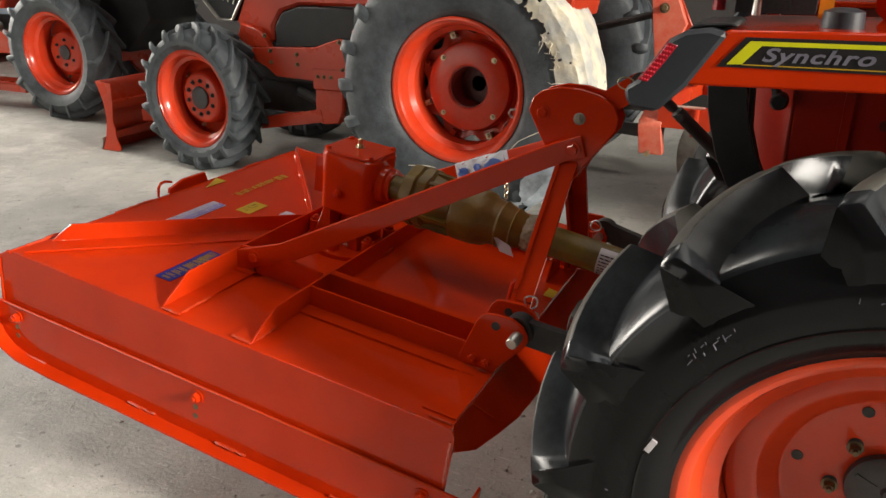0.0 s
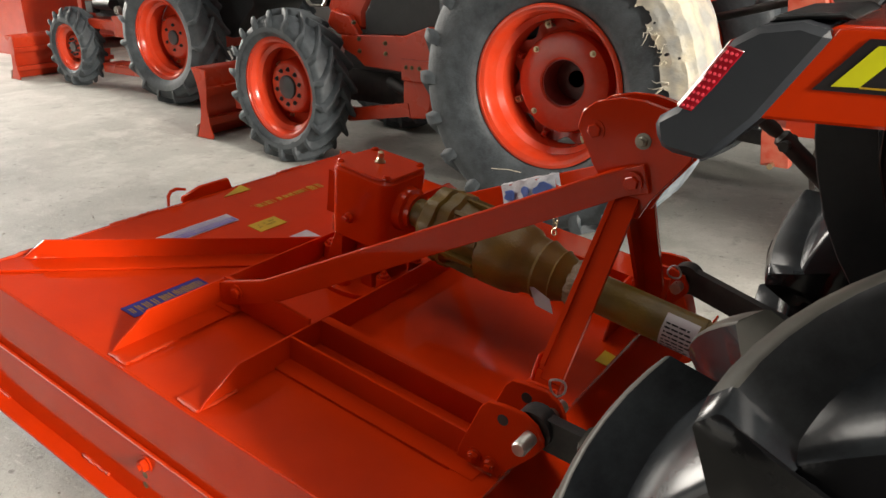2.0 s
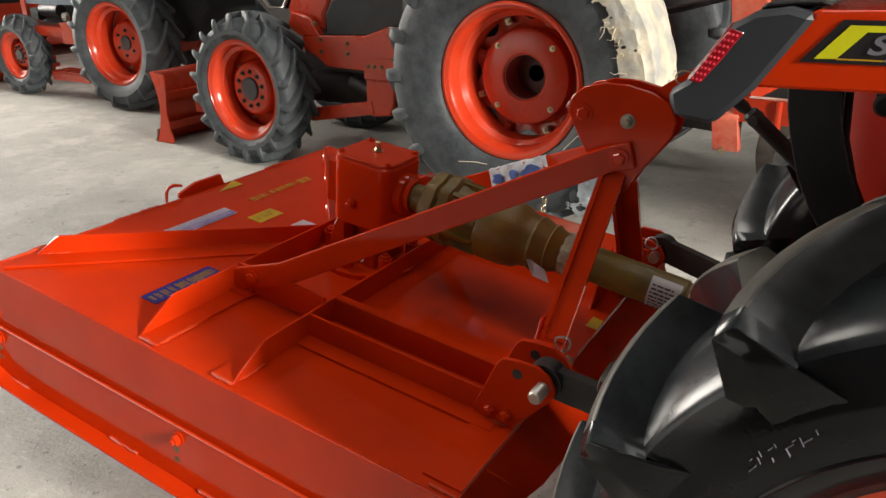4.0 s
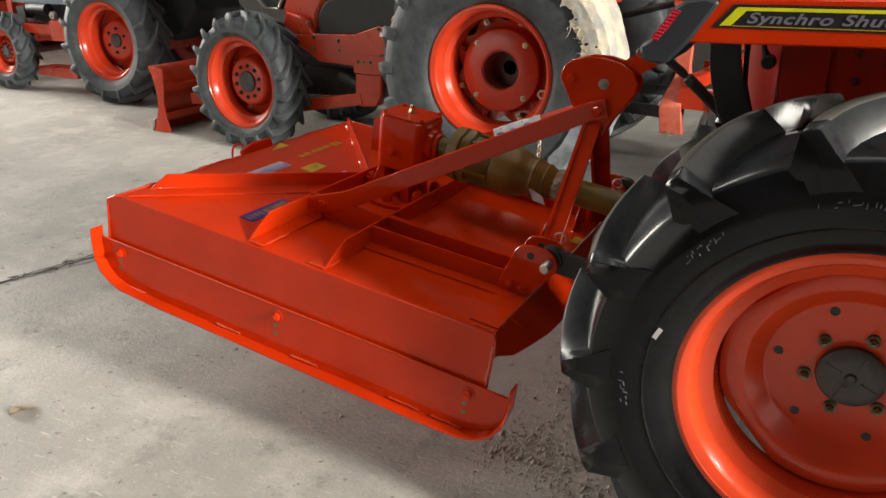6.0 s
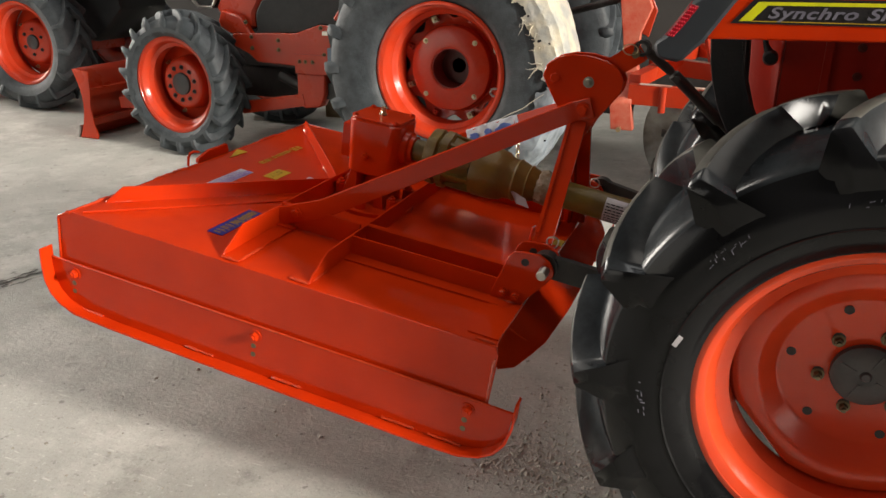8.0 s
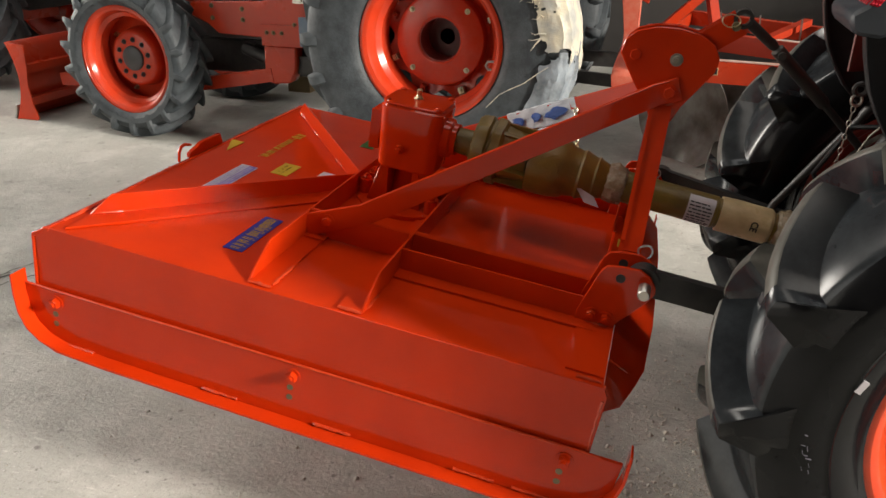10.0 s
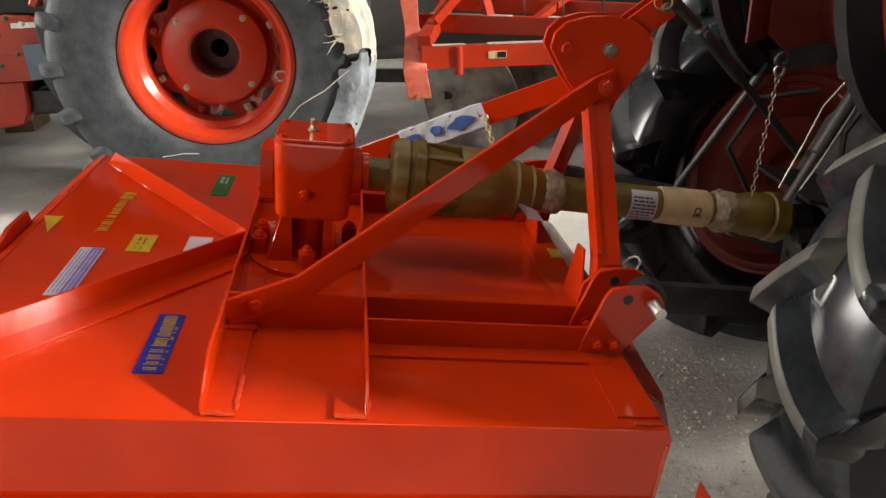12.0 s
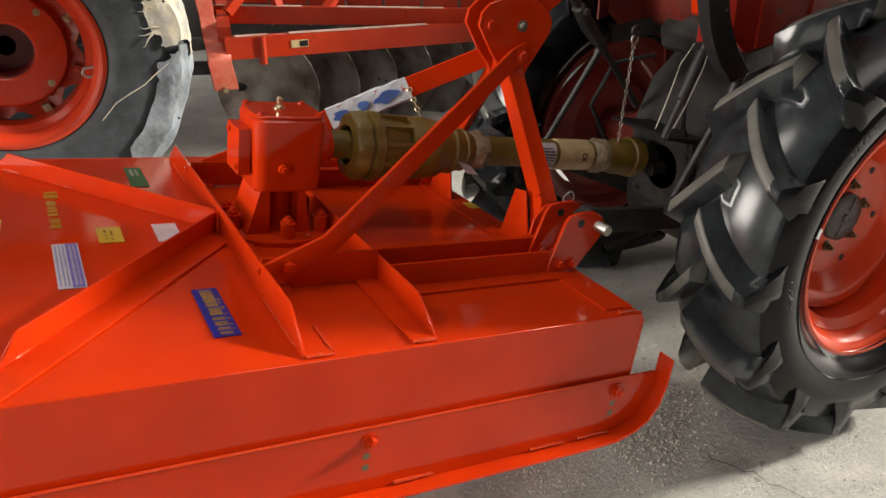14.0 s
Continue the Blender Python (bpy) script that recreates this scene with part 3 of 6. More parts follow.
part("front_wall", box(-0.006, 0.002, 0.02, 1.28, -0.10, -0.006, 0.001), ORANGE, slasher, "short orange front wall under the deck")

# hitch lugs with their pins
lug = [(-0.086, 0.004), (-0.084, 0.03), (-0.055, 0.130), (-0.044, 0.146), (-0.016, 0.152), (0.024, 0.155), (0.050, 0.143), (0.066, 0.122), (0.068, 0.108), (0.056, 0.086), (0.036, 0.058), (0.006, 0.018), (0.0, 0.004)]
for flip in (False, True):
    def sided(bm):
        return mirrored(bm, MID) if flip else bm
    for y in (0.236, 0.318):
        plate = part("hitch_plate", sided(prism(lug, "y", y, y + 0.010, 0.0015)), ORANGE, slasher, "rounded orange hitch plate")
        part("spare_hole", sided(lathe([(-0.0006, 0), (-0.0006, 0.0105), (0.0015, 0.0105)], "y", 16, (-0.010, y, 0.126))), IRON, plate)
        for x in (-0.052, -0.018):
            part("plate_bolt", sided(hexbolt((x, y, 0.026), (0, -1, 0), 0.011, 0.011, 0.005)), ORANGE, plate)
    pin = part("hitch_pin", sided(tube([(0.043, 0.196, 0.118), (0.043, 0.200, 0.118), (0.043, 0.352, 0.118)], [0.011, 0.0135, 0.0135], 20)), STEEL, slasher, "bright steel hitch pin")
    ring = [(0.03 + 0.016 * math.cos(k * math.tau / 14), 0.345 + 0.004 * math.sin(k), 0.155 + 0.016 * math.sin(k * math.tau / 14)) for k in range(14)]
    part("linch_ring", sided(tube(ring, 0.0022, 6, True)), STEEL, pin)
    # upright of the A-frame: an angle bar, bent inwards above the lugs
    path = [(0.0, 0.345, 0.01), (-0.002, 0.385, 0.13), (-0.014, 0.612, 0.425)]
    pieces = []
    for p, q in zip(path, path[1:]):
        pieces.append(between(p, q, 0.050, 0.010, (0, 1, 0)))
        off = Vector((-0.021, 0.024, 0.008))
        pieces.append(between(Vector(p) + off, Vector(q) + off, 0.010, 0.05, (0, 1, 0)))
    upright = part("upright", sided(joined(*pieces)), ORANGE, slasher, "bent orange A-frame upright")
    part("foot_plate", sided(prism([(-0.075, 0.004), (-0.062, 0.10), (-0.03, 0.135), (0.028, 0.14), (0.03, 0.06), (0.0, 0.004)], "y", 0.352, 0.360)), ORANGE, upright)
    part("foot_gusset", sided(prism([(0.375, 0.004), (0.512, 0.004), (0.470, 0.142), (0.425, 0.148)], "x", -0.049, -0.043, 0.001)), ORANGE, upright, "orange gusset plate at the foot of the upright")
    # sloping brace back to the rib tie
    path = [(-0.768, 0.290, 0.030), (-0.625, 0.300, 0.090), (-0.03, 0.600, 0.452), (0.018, 0.604, 0.474)]
    bm = bmesh.new()
    rows = []
    for i, p in enumerate(path):
        a, b = Vector(path[max(i - 1, 0)]), Vector(path[min(i + 1, len(path) - 1)])
        d = (b - a).normalized()
        side = Vector((-d.y, d.x, 0)).normalized()
        up = d.cross(side).normalized() * (1 if d.cross(side).z > 0 else -1)
        rows.append([bm.verts.new(Vector(p) + side * s + up * u) for s, u in ((-0.005, -0.028), (-0.005, 0.028), (0.005, 0.028), (0.005, -0.028))])
    for a, b in zip(rows, rows[1:]):
        for k in range(4):
            bm.faces.new((a[k], a[(k + 1) % 4], b[(k + 1) % 4], b[k]))
    bm.faces.new(rows[0]), bm.faces.new(rows[-1][::-1])
    bmesh.ops.recalc_face_normals(bm, faces=bm.faces)
    brace = part("brace", sided(bevelled(bm, 0.002, 1)), ORANGE, slasher, "long sloping orange brace bar")
    part("brace_bolt", sided(hexbolt((-0.711, 0.287, 0.055), (0, -1, 0), 0.013, 0.009)), ORANGE, brace)
    part("brace_bolt", sided(hexbolt((-0.005, 0.594, 0.462), (0, -1, 0), 0.014, 0.010)), ORANGE, brace)

# film left round the far brace
film = bmesh.new()
lo, hi = Vector((-0.625, 1.000, 0.090)), Vector((-0.03, 0.70, 0.452))
rnd = random.Random(12)
d = (hi - lo).normalized()
side = Vector((-d.y, d.x, 0)).normalized()
up = side.cross(d).normalized()
up = up if up.z > 0 else -up
rings = []
for i in range(15):
    c = lo.lerp(hi, 0.36 + 0.0225 * i)
    ring = []
    for s, u in ((-0.0065, -0.029), (-0.007, 0), (-0.0065, 0.029), (0, 0.031), (0.0065, 0.029), (0.007, 0), (0.0065, -0.029), (0, -0.034)):
        ring.append(film.verts.new(c + side * (s + rnd.uniform(-0.001, 0.002)) + up * (u + rnd.uniform(-0.002, 0.0025))))
    rings.append(ring)
for a, b in zip(rings, rings[1:]):
    for k in range(8):
        film.faces.new((a[k], a[(k + 1) % 8], b[(k + 1) % 8], b[k]))
bmesh.ops.recalc_face_normals(film, faces=film.faces)
wrap = part("wrap_film", film, WHITE_FILM, slasher, "crumpled white and blue plastic film round the brace")
for f, big in ((0.41, 0.9), (0.50, 0.6), (0.585, 1.25)):
    c = lo.lerp(hi, f)
    for face in (-1, 1):
        o = side * (face * 0.0102)
        quad = bmesh.new()
        put(quad, [c + o + d * (0.030 * big * math.cos(k * math.tau / 11) * rnd.uniform(0.6, 1.2)) + up * (0.017 * math.sin(k * math.tau / 11) * rnd.uniform(0.6, 1.1)) for k in range(11)], [tuple(range(11))])
        bmesh.ops.solidify(quad, geom=quad.faces, thickness=0.0008)
        part("film_print", quad, FILM_BLUE, wrap)

# apex plates and the top-link bracket
apex = [(-0.139, 0.53), (-0.134, 0.562), (-0.112, 0.586), (-0.07, 0.602), (-0.02, 0.608), (0.03, 0.603), (0.066, 0.586), (0.086, 0.556), (0.084, 0.525), (0.056, 0.475), (0.03, 0.43), (0.016, 0.39), (-0.036, 0.39), (-0.05, 0.42), (-0.09, 0.462)]
for y in (0.611, 0.679):
    part("apex_plate", prism(apex, "y", y, y + 0.010, 0.002), ORANGE, slasher, "rounded orange apex plate")
part("apex_bolt", joined(hexbolt((-0.008, 0.611, 0.537), (0, -1, 0), 0.0105, 0.008, 0.005), tube([(-0.008, 0.612, 0.537), (-0.008, 0.70, 0.537)], 0.008, 12)), DULL_STEEL, slasher, "bright steel bolt")
part("apex_bolt", hexbolt((-0.103, 0.611, 0.532), (0, -1, 0), 0.014, 0.008), ORANGE, slasher)
for y in (0.625, 0.668):
    part("link_bracket", moved(box(-0.045, 0.10, y, y + 0.008, -0.028, 0.028, 0.002), Matrix.Translation((0.035, 0, 0.575)) @ Matrix.Rotation(radians(-42), 4, "Y")), ORANGE, slasher, "orange bracket arm for the top link")
part("link_pin", tube([(0.100, 0.605, 0.634), (0.100, 0.70, 0.634)], 0.010, 16), DULL_ZINC, slasher, "bright steel pin")
ring = [(0.085 + 0.02 * math.cos(k * math.tau / 14), 0.602, 0.645 + 0.014 * math.sin(k * math.tau / 14)) for k in range(14)]
part("link_clip", tube(ring, 0.0018, 6, True), BRASSY, slasher)

# gearbox on its pedestal
def rounded(x0, x1, y0, y1, r, n=5):
    pts = []
    for cx, cy, a0 in ((x1 - r, y1 - r, 0), (x0 + r, y1 - r, 90), (x0 + r, y0 + r, 180), (x1 - r, y0 + r, 270)):
        pts += [(cx + r * math.cos(radians(a0 + 90 * k / n)), cy + r * math.sin(radians(a0 + 90 * k / n))) for k in range(n + 1)]
    return pts


bm = prism(rounded(-0.712, -0.538, 0.566, 0.734, 0.032), "z", 0.118, 0.292, 0.006)
for v in bm.verts:
    if v.co.z < 0.15:
        v.co.x = -0.625 + (v.co.x + 0.625) * 0.93
        v.co.y = MID + (v.co.y - MID) * 0.93
gearbox = part("gearbox", bm, ORANGE, slasher, "orange cast gearbox with rounded corners")
part("gearbox_lid", prism(rounded(-0.709, -0.541, 0.569, 0.731, 0.032), "z", 0.2925, 0.300, 0.002), ORANGE, gearbox)
part("end_cover", joined(box(-0.739, -0.712, 0.598, 0.702, 0.155, 0.262, 0.006), hexbolt((-0.739, 0.615, 0.172), (-1, 0, 0), 0.007, 0.006), hexbolt((-0.739, 0.685, 0.245), (-1, 0, 0), 0.007, 0.006)), ORANGE, gearbox)
part("shaft_boss", lathe([(-0.545, 0), (-0.545, 0.056), (-0.522, 0.052), (-0.518, 0.042), (-0.505, 0.042), (-0.505, 0)], "x", 32, (0, MID, 0.214)), ORANGE, gearbox)
part("breather", joined(hexbolt((-0.631, 0.655, 0.300), (0, 0, 1), 0.009, 0.010, 0.0), lathe([(0.310, 0), (0.310, 0.006), (0.324, 0.008), (0.327, 0.004), (0.327, 0)], "z", 10, (-0.631, 0.655, 0))), BRASSY, gearbox, "yellow zinc breather plug")
part("drain_plug", joined(lathe([(-0.006, 0), (-0.006, 0.012), (0.0, 0.013), (0.004, 0.013)], "y", 20, (-0.642, 0.564, 0.177)), hexbolt((-0.642, 0.558, 0.177), (0, -1, 0), 0.008, 0.008)), ORANGE, gearbox)
for x, y in ((-0.694, 0.586), (-0.556, 0.586), (-0.694, 0.714), (-0.556, 0.714)):
    part("lid_bolt", hexbolt((x, y, 0.300), (0, 0, 1), 0.007, 0.006), ORANGE, gearbox)
pedestal = part("pedestal", joined(lathe([(0, 0), (0, 0.135), (0.012, 0.135), (0.014, 0.13), (0.014, 0.06), (0.03, 0.04), (0.13, 0.034), (0.13, 0)], "z", 40, (-0.632, MID, 0.0)),
                                   prism([(-0.722, 0.012), (-0.69, 0.125), (-0.668, 0.125), (-0.664, 0.012)], "y", 0.578, 0.722), prism([(-0.600, 0.012), (-0.598, 0.125), (-0.582, 0.125), (-0.566, 0.012)], "y", 0.578, 0.722)), ORANGE, slasher, "flanged orange gearbox pedestal")
for x, y in ((-0.742, 0.625), (-0.631, 0.548), (-0.538, 0.585), (-0.538, 0.715), (-0.742, 0.69), (-0.631, 0.752)):
    part("pedestal_bolt", joined(lathe([(0.012, 0), (0.012, 0.018), (0.05, 0.018), (0.05, 0)], "z", 16, (x, y, 0)), hexbolt((x, y, 0.05), (0, 0, 1), 0.013, 0.012, 0.005)), ORANGE, pedestal)

# tow eye and hook at the rear
part("rear_hook", joined(prism([(0.60, -0.012), (0.602, 0.004), (0.665, 0.022), (0.77, 0.022), (0.785, -0.012)], "x", -1.303, -1.291, 0.002),
                         tube([(-1.298, 0.556, -0.012), (-1.298, 0.557, 0.018), (-1.298, 0.566, 0.030), (-1.298, 0.585, 0.033), (-1.298, 0.615, 0.024)], [0.004, 0.005, 0.005, 0.005, 0.004], 10)), ORANGE, slasher, "small orange rear bracket with a curled hook")

# stickers on the deck
def sticker(name, x0, x1, y0, y1, material, label, skew=0.0, z=0.0022):
    bm = prism([(x0, y0), (x1, y0), (x1 + skew, y1), (x0 + skew, y1)], "z", z - 0.0014, z, 0)
    return part(name, bm, material, slasher, label)


def print_bars(parent, cols, y0, y1, material, seed, z=0.0030, broken=0.0):
    """Rows of short bars where writing cannot be read; the lines run along y."""
    rnd = random.Random(seed)
    for x0, x1 in cols:
        y, pieces = y0, []
        while y < y1:
            w = rnd.uniform(0.0018, 0.0036)
            if rnd.random() > broken:
                pieces.append(box(x0 + rnd.uniform(0, 0.15) * (x1 - x0), x1, y, min(y + w, y1), z - 0.0006, z, 0))
            y += w + rnd.uniform(0.0022, 0.0040)
        tagged(part("print_line", joined(*pieces), material, parent), "", kind="stuff")


blue = sticker("blue_label", -0.897, -0.848, 0.126, 0.331, BLUE_INK, "dark blue label with yellow lettering")
print_bars(blue, [(-0.886, -0.861)], 0.134, 0.20, YELLOW, 1, broken=0.06)
print_bars(blue, [(-0.886, -0.861)], 0.212, 0.322, YELLOW, 2, broken=0.06)
print_bars(blue, [(-0.859, -0.853)], 0.14, 0.32, YELLOW, 3, broken=0.7)
white = sticker("notice_label", -1.130, -1.079, 0.389, 0.622, PAPER, "white notice with a purple strip of small print")
part("purple_strip", prism([(-1.104, 0.392), (-1.082, 0.392), (-1.082, 0.619), (-1.104, 0.619)], "z", 0.0022, 0.0028, 0), PURPLE_INK, white)
print_bars(white, [(-1.099, -1.094), (-1.091, -1.087)], 0.40, 0.61, PAPER, 5, 0.0034)
print_bars(white, [(-1.126, -1.123), (-1.118, -1.115), (-1.111, -1.108)], 0.40, 0.61, PURPLE_INK, 6, 0.0028)
tag = sticker("yellow_label", -1.035, -0.983, 0.614, 0.711, YELLOW, "small yellow warning label")
print_bars(tag, [(-1.021, -1.015), (-1.008, -1.003)], 0.63, 0.695, OLIVE, 7, broken=0.2)
sticker("blank_label", -0.912, -0.858, 0.603, 0.715, PAPER, "blank white label under the rib", 0.0)
green = sticker("green_label", -0.915, -0.870, 1.010, 1.188, GREEN, "dark green label with white print")
print_bars(green, [(-0.905, -0.895), (-0.890, -0.883)], 1.11, 1.165, PAPER, 8)
part("yellow_triangle", prism([(-1.266, 0.795), (-1.222, 0.795), (-1.226, 0.695)], "z", 0.0008, 0.0024, 0), YELLOW, slasher, "yellow corner label")
script = sticker("yellow_script", -1.1275, -1.1270, 0.71, 0.715, YELLOW, "yellow painted lettering in two lines")
print_bars(script, [(-1.128, -1.103)], 0.72, 0.79, YELLOW, 9, 0.0028, 0.12)
print_bars(script, [(-1.128, -1.106)], 0.805, 0.925, YELLOW, 10, 0.0028, 0.15)
print_bars(script, [(-1.132, -1.098)], 0.935, 0.99, YELLOW, 11, 0.0028, 0.1)
part("corner_label", prism([(-0.026, 0.70), (0.003, 0.70), (0.002, 0.75), (-0.026, 0.755)], "z", 0.005, 0.0062, 0), YELLOW, slasher, "yellow label at the front edge")

# ---- drive shaft ----
shaft = thing("pto_drive_shaft", SLOPE @ Matrix.Translation((-0.505, MID, 0.214)) @ Matrix.Rotation(radians(2.6), 4, "Y"), "dirty olive plastic guarded drive shaft between gearbox and tractor", "drive shaft")
part("yoke", joined(lathe([(0, 0), (0, 0.034), (0.05, 0.036), (0.055, 0.03), (0.10, 0.03), (0.10, 0)], "x", 20), box(0.04, 0.15, -0.045, -0.025, -0.022, 0.022, 0.004), box(0.04, 0.15, 0.025, 0.045, -0.022, 0.022, 0.004),
                    box(0.08, 0.19, -0.022, 0.022, 0.025, 0.045, 0.004), box(0.08, 0.19, -0.022, 0.022, -0.045, -0.025, 0.004)), OLIVE, shaft)
def scallop(a, along, r):
    return 1 + (0.035 * math.cos(9 * a) if r > 0.06 else 0)
bell = part("guard_bell", lathe([(0.045, 0.052), (0.05, 0.076), (0.058, 0.083), (0.085, 0.086), (0.09, 0.078), (0.096, 0.078), (0.10, 0.087), (0.122, 0.086), (0.130, 0.076), (0.165, 0.070), (0.20, 0.066), (0.20, 0.058), (0.10, 0.068), (0.05, 0.048), (0.045, 0.052)], "x", 72, (0, 0, 0), scallop), OLIVE, shaft, "ribbed olive guard bell")
for k in range(10):
    a = k * math.tau / 10
    part("bell_rib", moved(box(0.10, 0.205, -0.005, 0.005, 0.062, 0.083, 0.002), Matrix.Rotation(a, 4, "X")), OLIVE, bell)
part("guard_cone", lathe([(0.205, 0.055), (0.205, 0.078), (0.215, 0.082), (0.27, 0.080), (0.30, 0.074), (0.31, 0.066), (0.335, 0.062), (0.342, 0.066), (0.35, 0.062), (0.375, 0.054), (0.38, 0.058), (0.386, 0.053), (0.42, 0.042), (0.42, 0.03)], "x", 48), OLIVE, shaft, "stepped olive guard cone")
part("guard_tube", lathe([(0.41, 0), (0.41, 0.041), (0.69, 0.041), (0.692, 0.038), (0.90, 0.038), (0.90, 0)], "x", 32), OLIVE, shaft, "olive guard tube")
def wrapped(x0, x1, r, a0, a1, lift=0.0007, n=14):
    """A thin sheet bent round the tube between two angles."""
    bm = bmesh.new()
    rows = []
    for k in range(n + 1):
        a = radians(a0 + (a1 - a0) * k / n)
        rows.append([bm.verts.new((x, q * math.sin(a), q * math.cos(a))) for x, q in ((x0, r), (x0, r + lift), (x1, r + lift), (x1, r))])
    for p, q in zip(rows, rows[1:]):
        for j in range(4):
            bm.faces.new((p[j], p[(j + 1) % 4], q[(j + 1) % 4], q[j]))
    bm.faces.new(rows[0]), bm.faces.new(rows[-1][::-1])
    bmesh.ops.recalc_face_normals(bm, faces=bm.faces)
    return bm


def crumple(seed):
    return lambda a, along, r: 1 + 0.07 * math.sin(3 * a + seed) * math.sin(90 * along + seed) + 0.05 * math.sin(11 * a + 60 * along)


danger = part("danger_label", wrapped(0.618, 0.684, 0.0414, 195, 330), PAPER, shaft, "white safety label with dark print on the tube")
rnd = random.Random(3)
for k, a in enumerate((216, 228, 240, 252, 264, 276, 288, 300)):
    x = 0.623
    while x < 0.672:
        w = rnd.uniform(0.004, 0.014)
        part("print_bar", wrapped(x, min(x + w, 0.680), 0.0422, a, a + (5 if k else 8), 0.0004, 2), INK, danger)
        x += w + 0.0025
part("kraft_wrap", lathe([(0.70, 0.039), (0.70, 0.0445), (0.75, 0.046), (0.82, 0.045), (0.828, 0.039)], "x", 28, (0, 0, 0), lambda a, along, r: 1 + 0.02 * math.sin(5 * a + 40 * along)), KRAFT, shaft, "brown paper label round the tube")
mark = bpy.data.curves.new("mark", "FONT")
mark.body, mark.size, mark.extrude, mark.offset = "CE", 0.024, 0.0004, 0.0004
mark.materials.append(INK)
holder = new("mark_source", mark)
bpy.context.view_layer.update()
letters = bpy.data.meshes.new_from_object(holder.evaluated_get(bpy.context.evaluated_depsgraph_get()))
bpy.data.objects.remove(holder)
letters.transform(Matrix.Translation((0.776, -0.0467, 0.018)) @ Matrix.Rotation(radians(90), 4, "X") @ Matrix.Rotation(radians(-90), 4, "Z") @ Matrix.Diagonal((0.9, 1, 1, 1)))
part("lettering", letters, INK, shaft, "printed letters on the brown label")
part("clear_tape", lathe([(0.405, 0.042), (0.41, 0.048), (0.43, 0.052), (0.452, 0.047), (0.458, 0.042)], "x", 36, (0, 0, 0), crumple(1.0)), CLEAR_TAPE, shaft, "crumpled grubby clear tape")
part("clear_tape", lathe([(0.836, 0.039), (0.842, 0.046), (0.862, 0.052), (0.885, 0.050), (0.892, 0.042)], "x", 36, (0, 0, 0), crumple(2.3)), CLEAR_TAPE, shaft, "crumpled grubby clear tape")
part("rear_bell", lathe([(0.88, 0.04), (0.89, 0.046), (0.92, 0.05), (0.93, 0.054), (0.975, 0.056), (0.98, 0.051), (0.985, 0.060), (1.02, 0.062), (1.03, 0.05), (1.04, 0.045), (1.04, 0.03)], "x", 54, (0, 0, 0), scallop), OLIVE, shaft, "olive guard bell at the tractor")
part("end_yoke", joined(lathe([(1.03, 0), (1.03, 0.036), (1.10, 0.04), (1.11, 0.052), (1.15, 0.052), (1.16, 0.035), (1.20, 0.035), (1.20, 0)], "x", 24)), IRON, shaft)
flap = bmesh.new()
put(flap, [(0.335, -0.06, -0.01), (0.37, -0.075, -0.045), (0.41, -0.07, -0.05), (0.39, -0.055, -0.03), (0.36, -0.058, -0.02)], [(0, 1, 2, 3, 4)])
bmesh.ops.solidify(flap, geom=flap.faces, thickness=0.001)
part("torn_tag", flap, PAPER, shaft)

# ---- the near tractor ----
tractor = thing("tractor", Matrix.Translation((0.30, 1.88, 0)), "orange and black farm tractor with new glossy tyres", "tractor")
HUB = 0.605
near_tyre = tyre_mesh("tyre", 0.609, 0.30, 0.335, 14, 0.056, TYRE_NEW, 0.27, 0.021, 120, 0.40, TREAD_DUST, 1.3, 0.9, 0.034, 0.035, 0.075, 0.040)
rim_bm = rim_barrel(0.335, 0.228)
near_rim = mesh_of("wheel", rim_bm, RIM)


def cut_outs(a, along, r):
    """Four straight cuts across the disc's outer flange."""
    if r < 0.24:
        return 1
    off = (a + radians(42) + math.pi / 4) % (math.pi / 2) - math.pi / 4
    return min(1, math.cos(radians(20)) / math.cos(off))


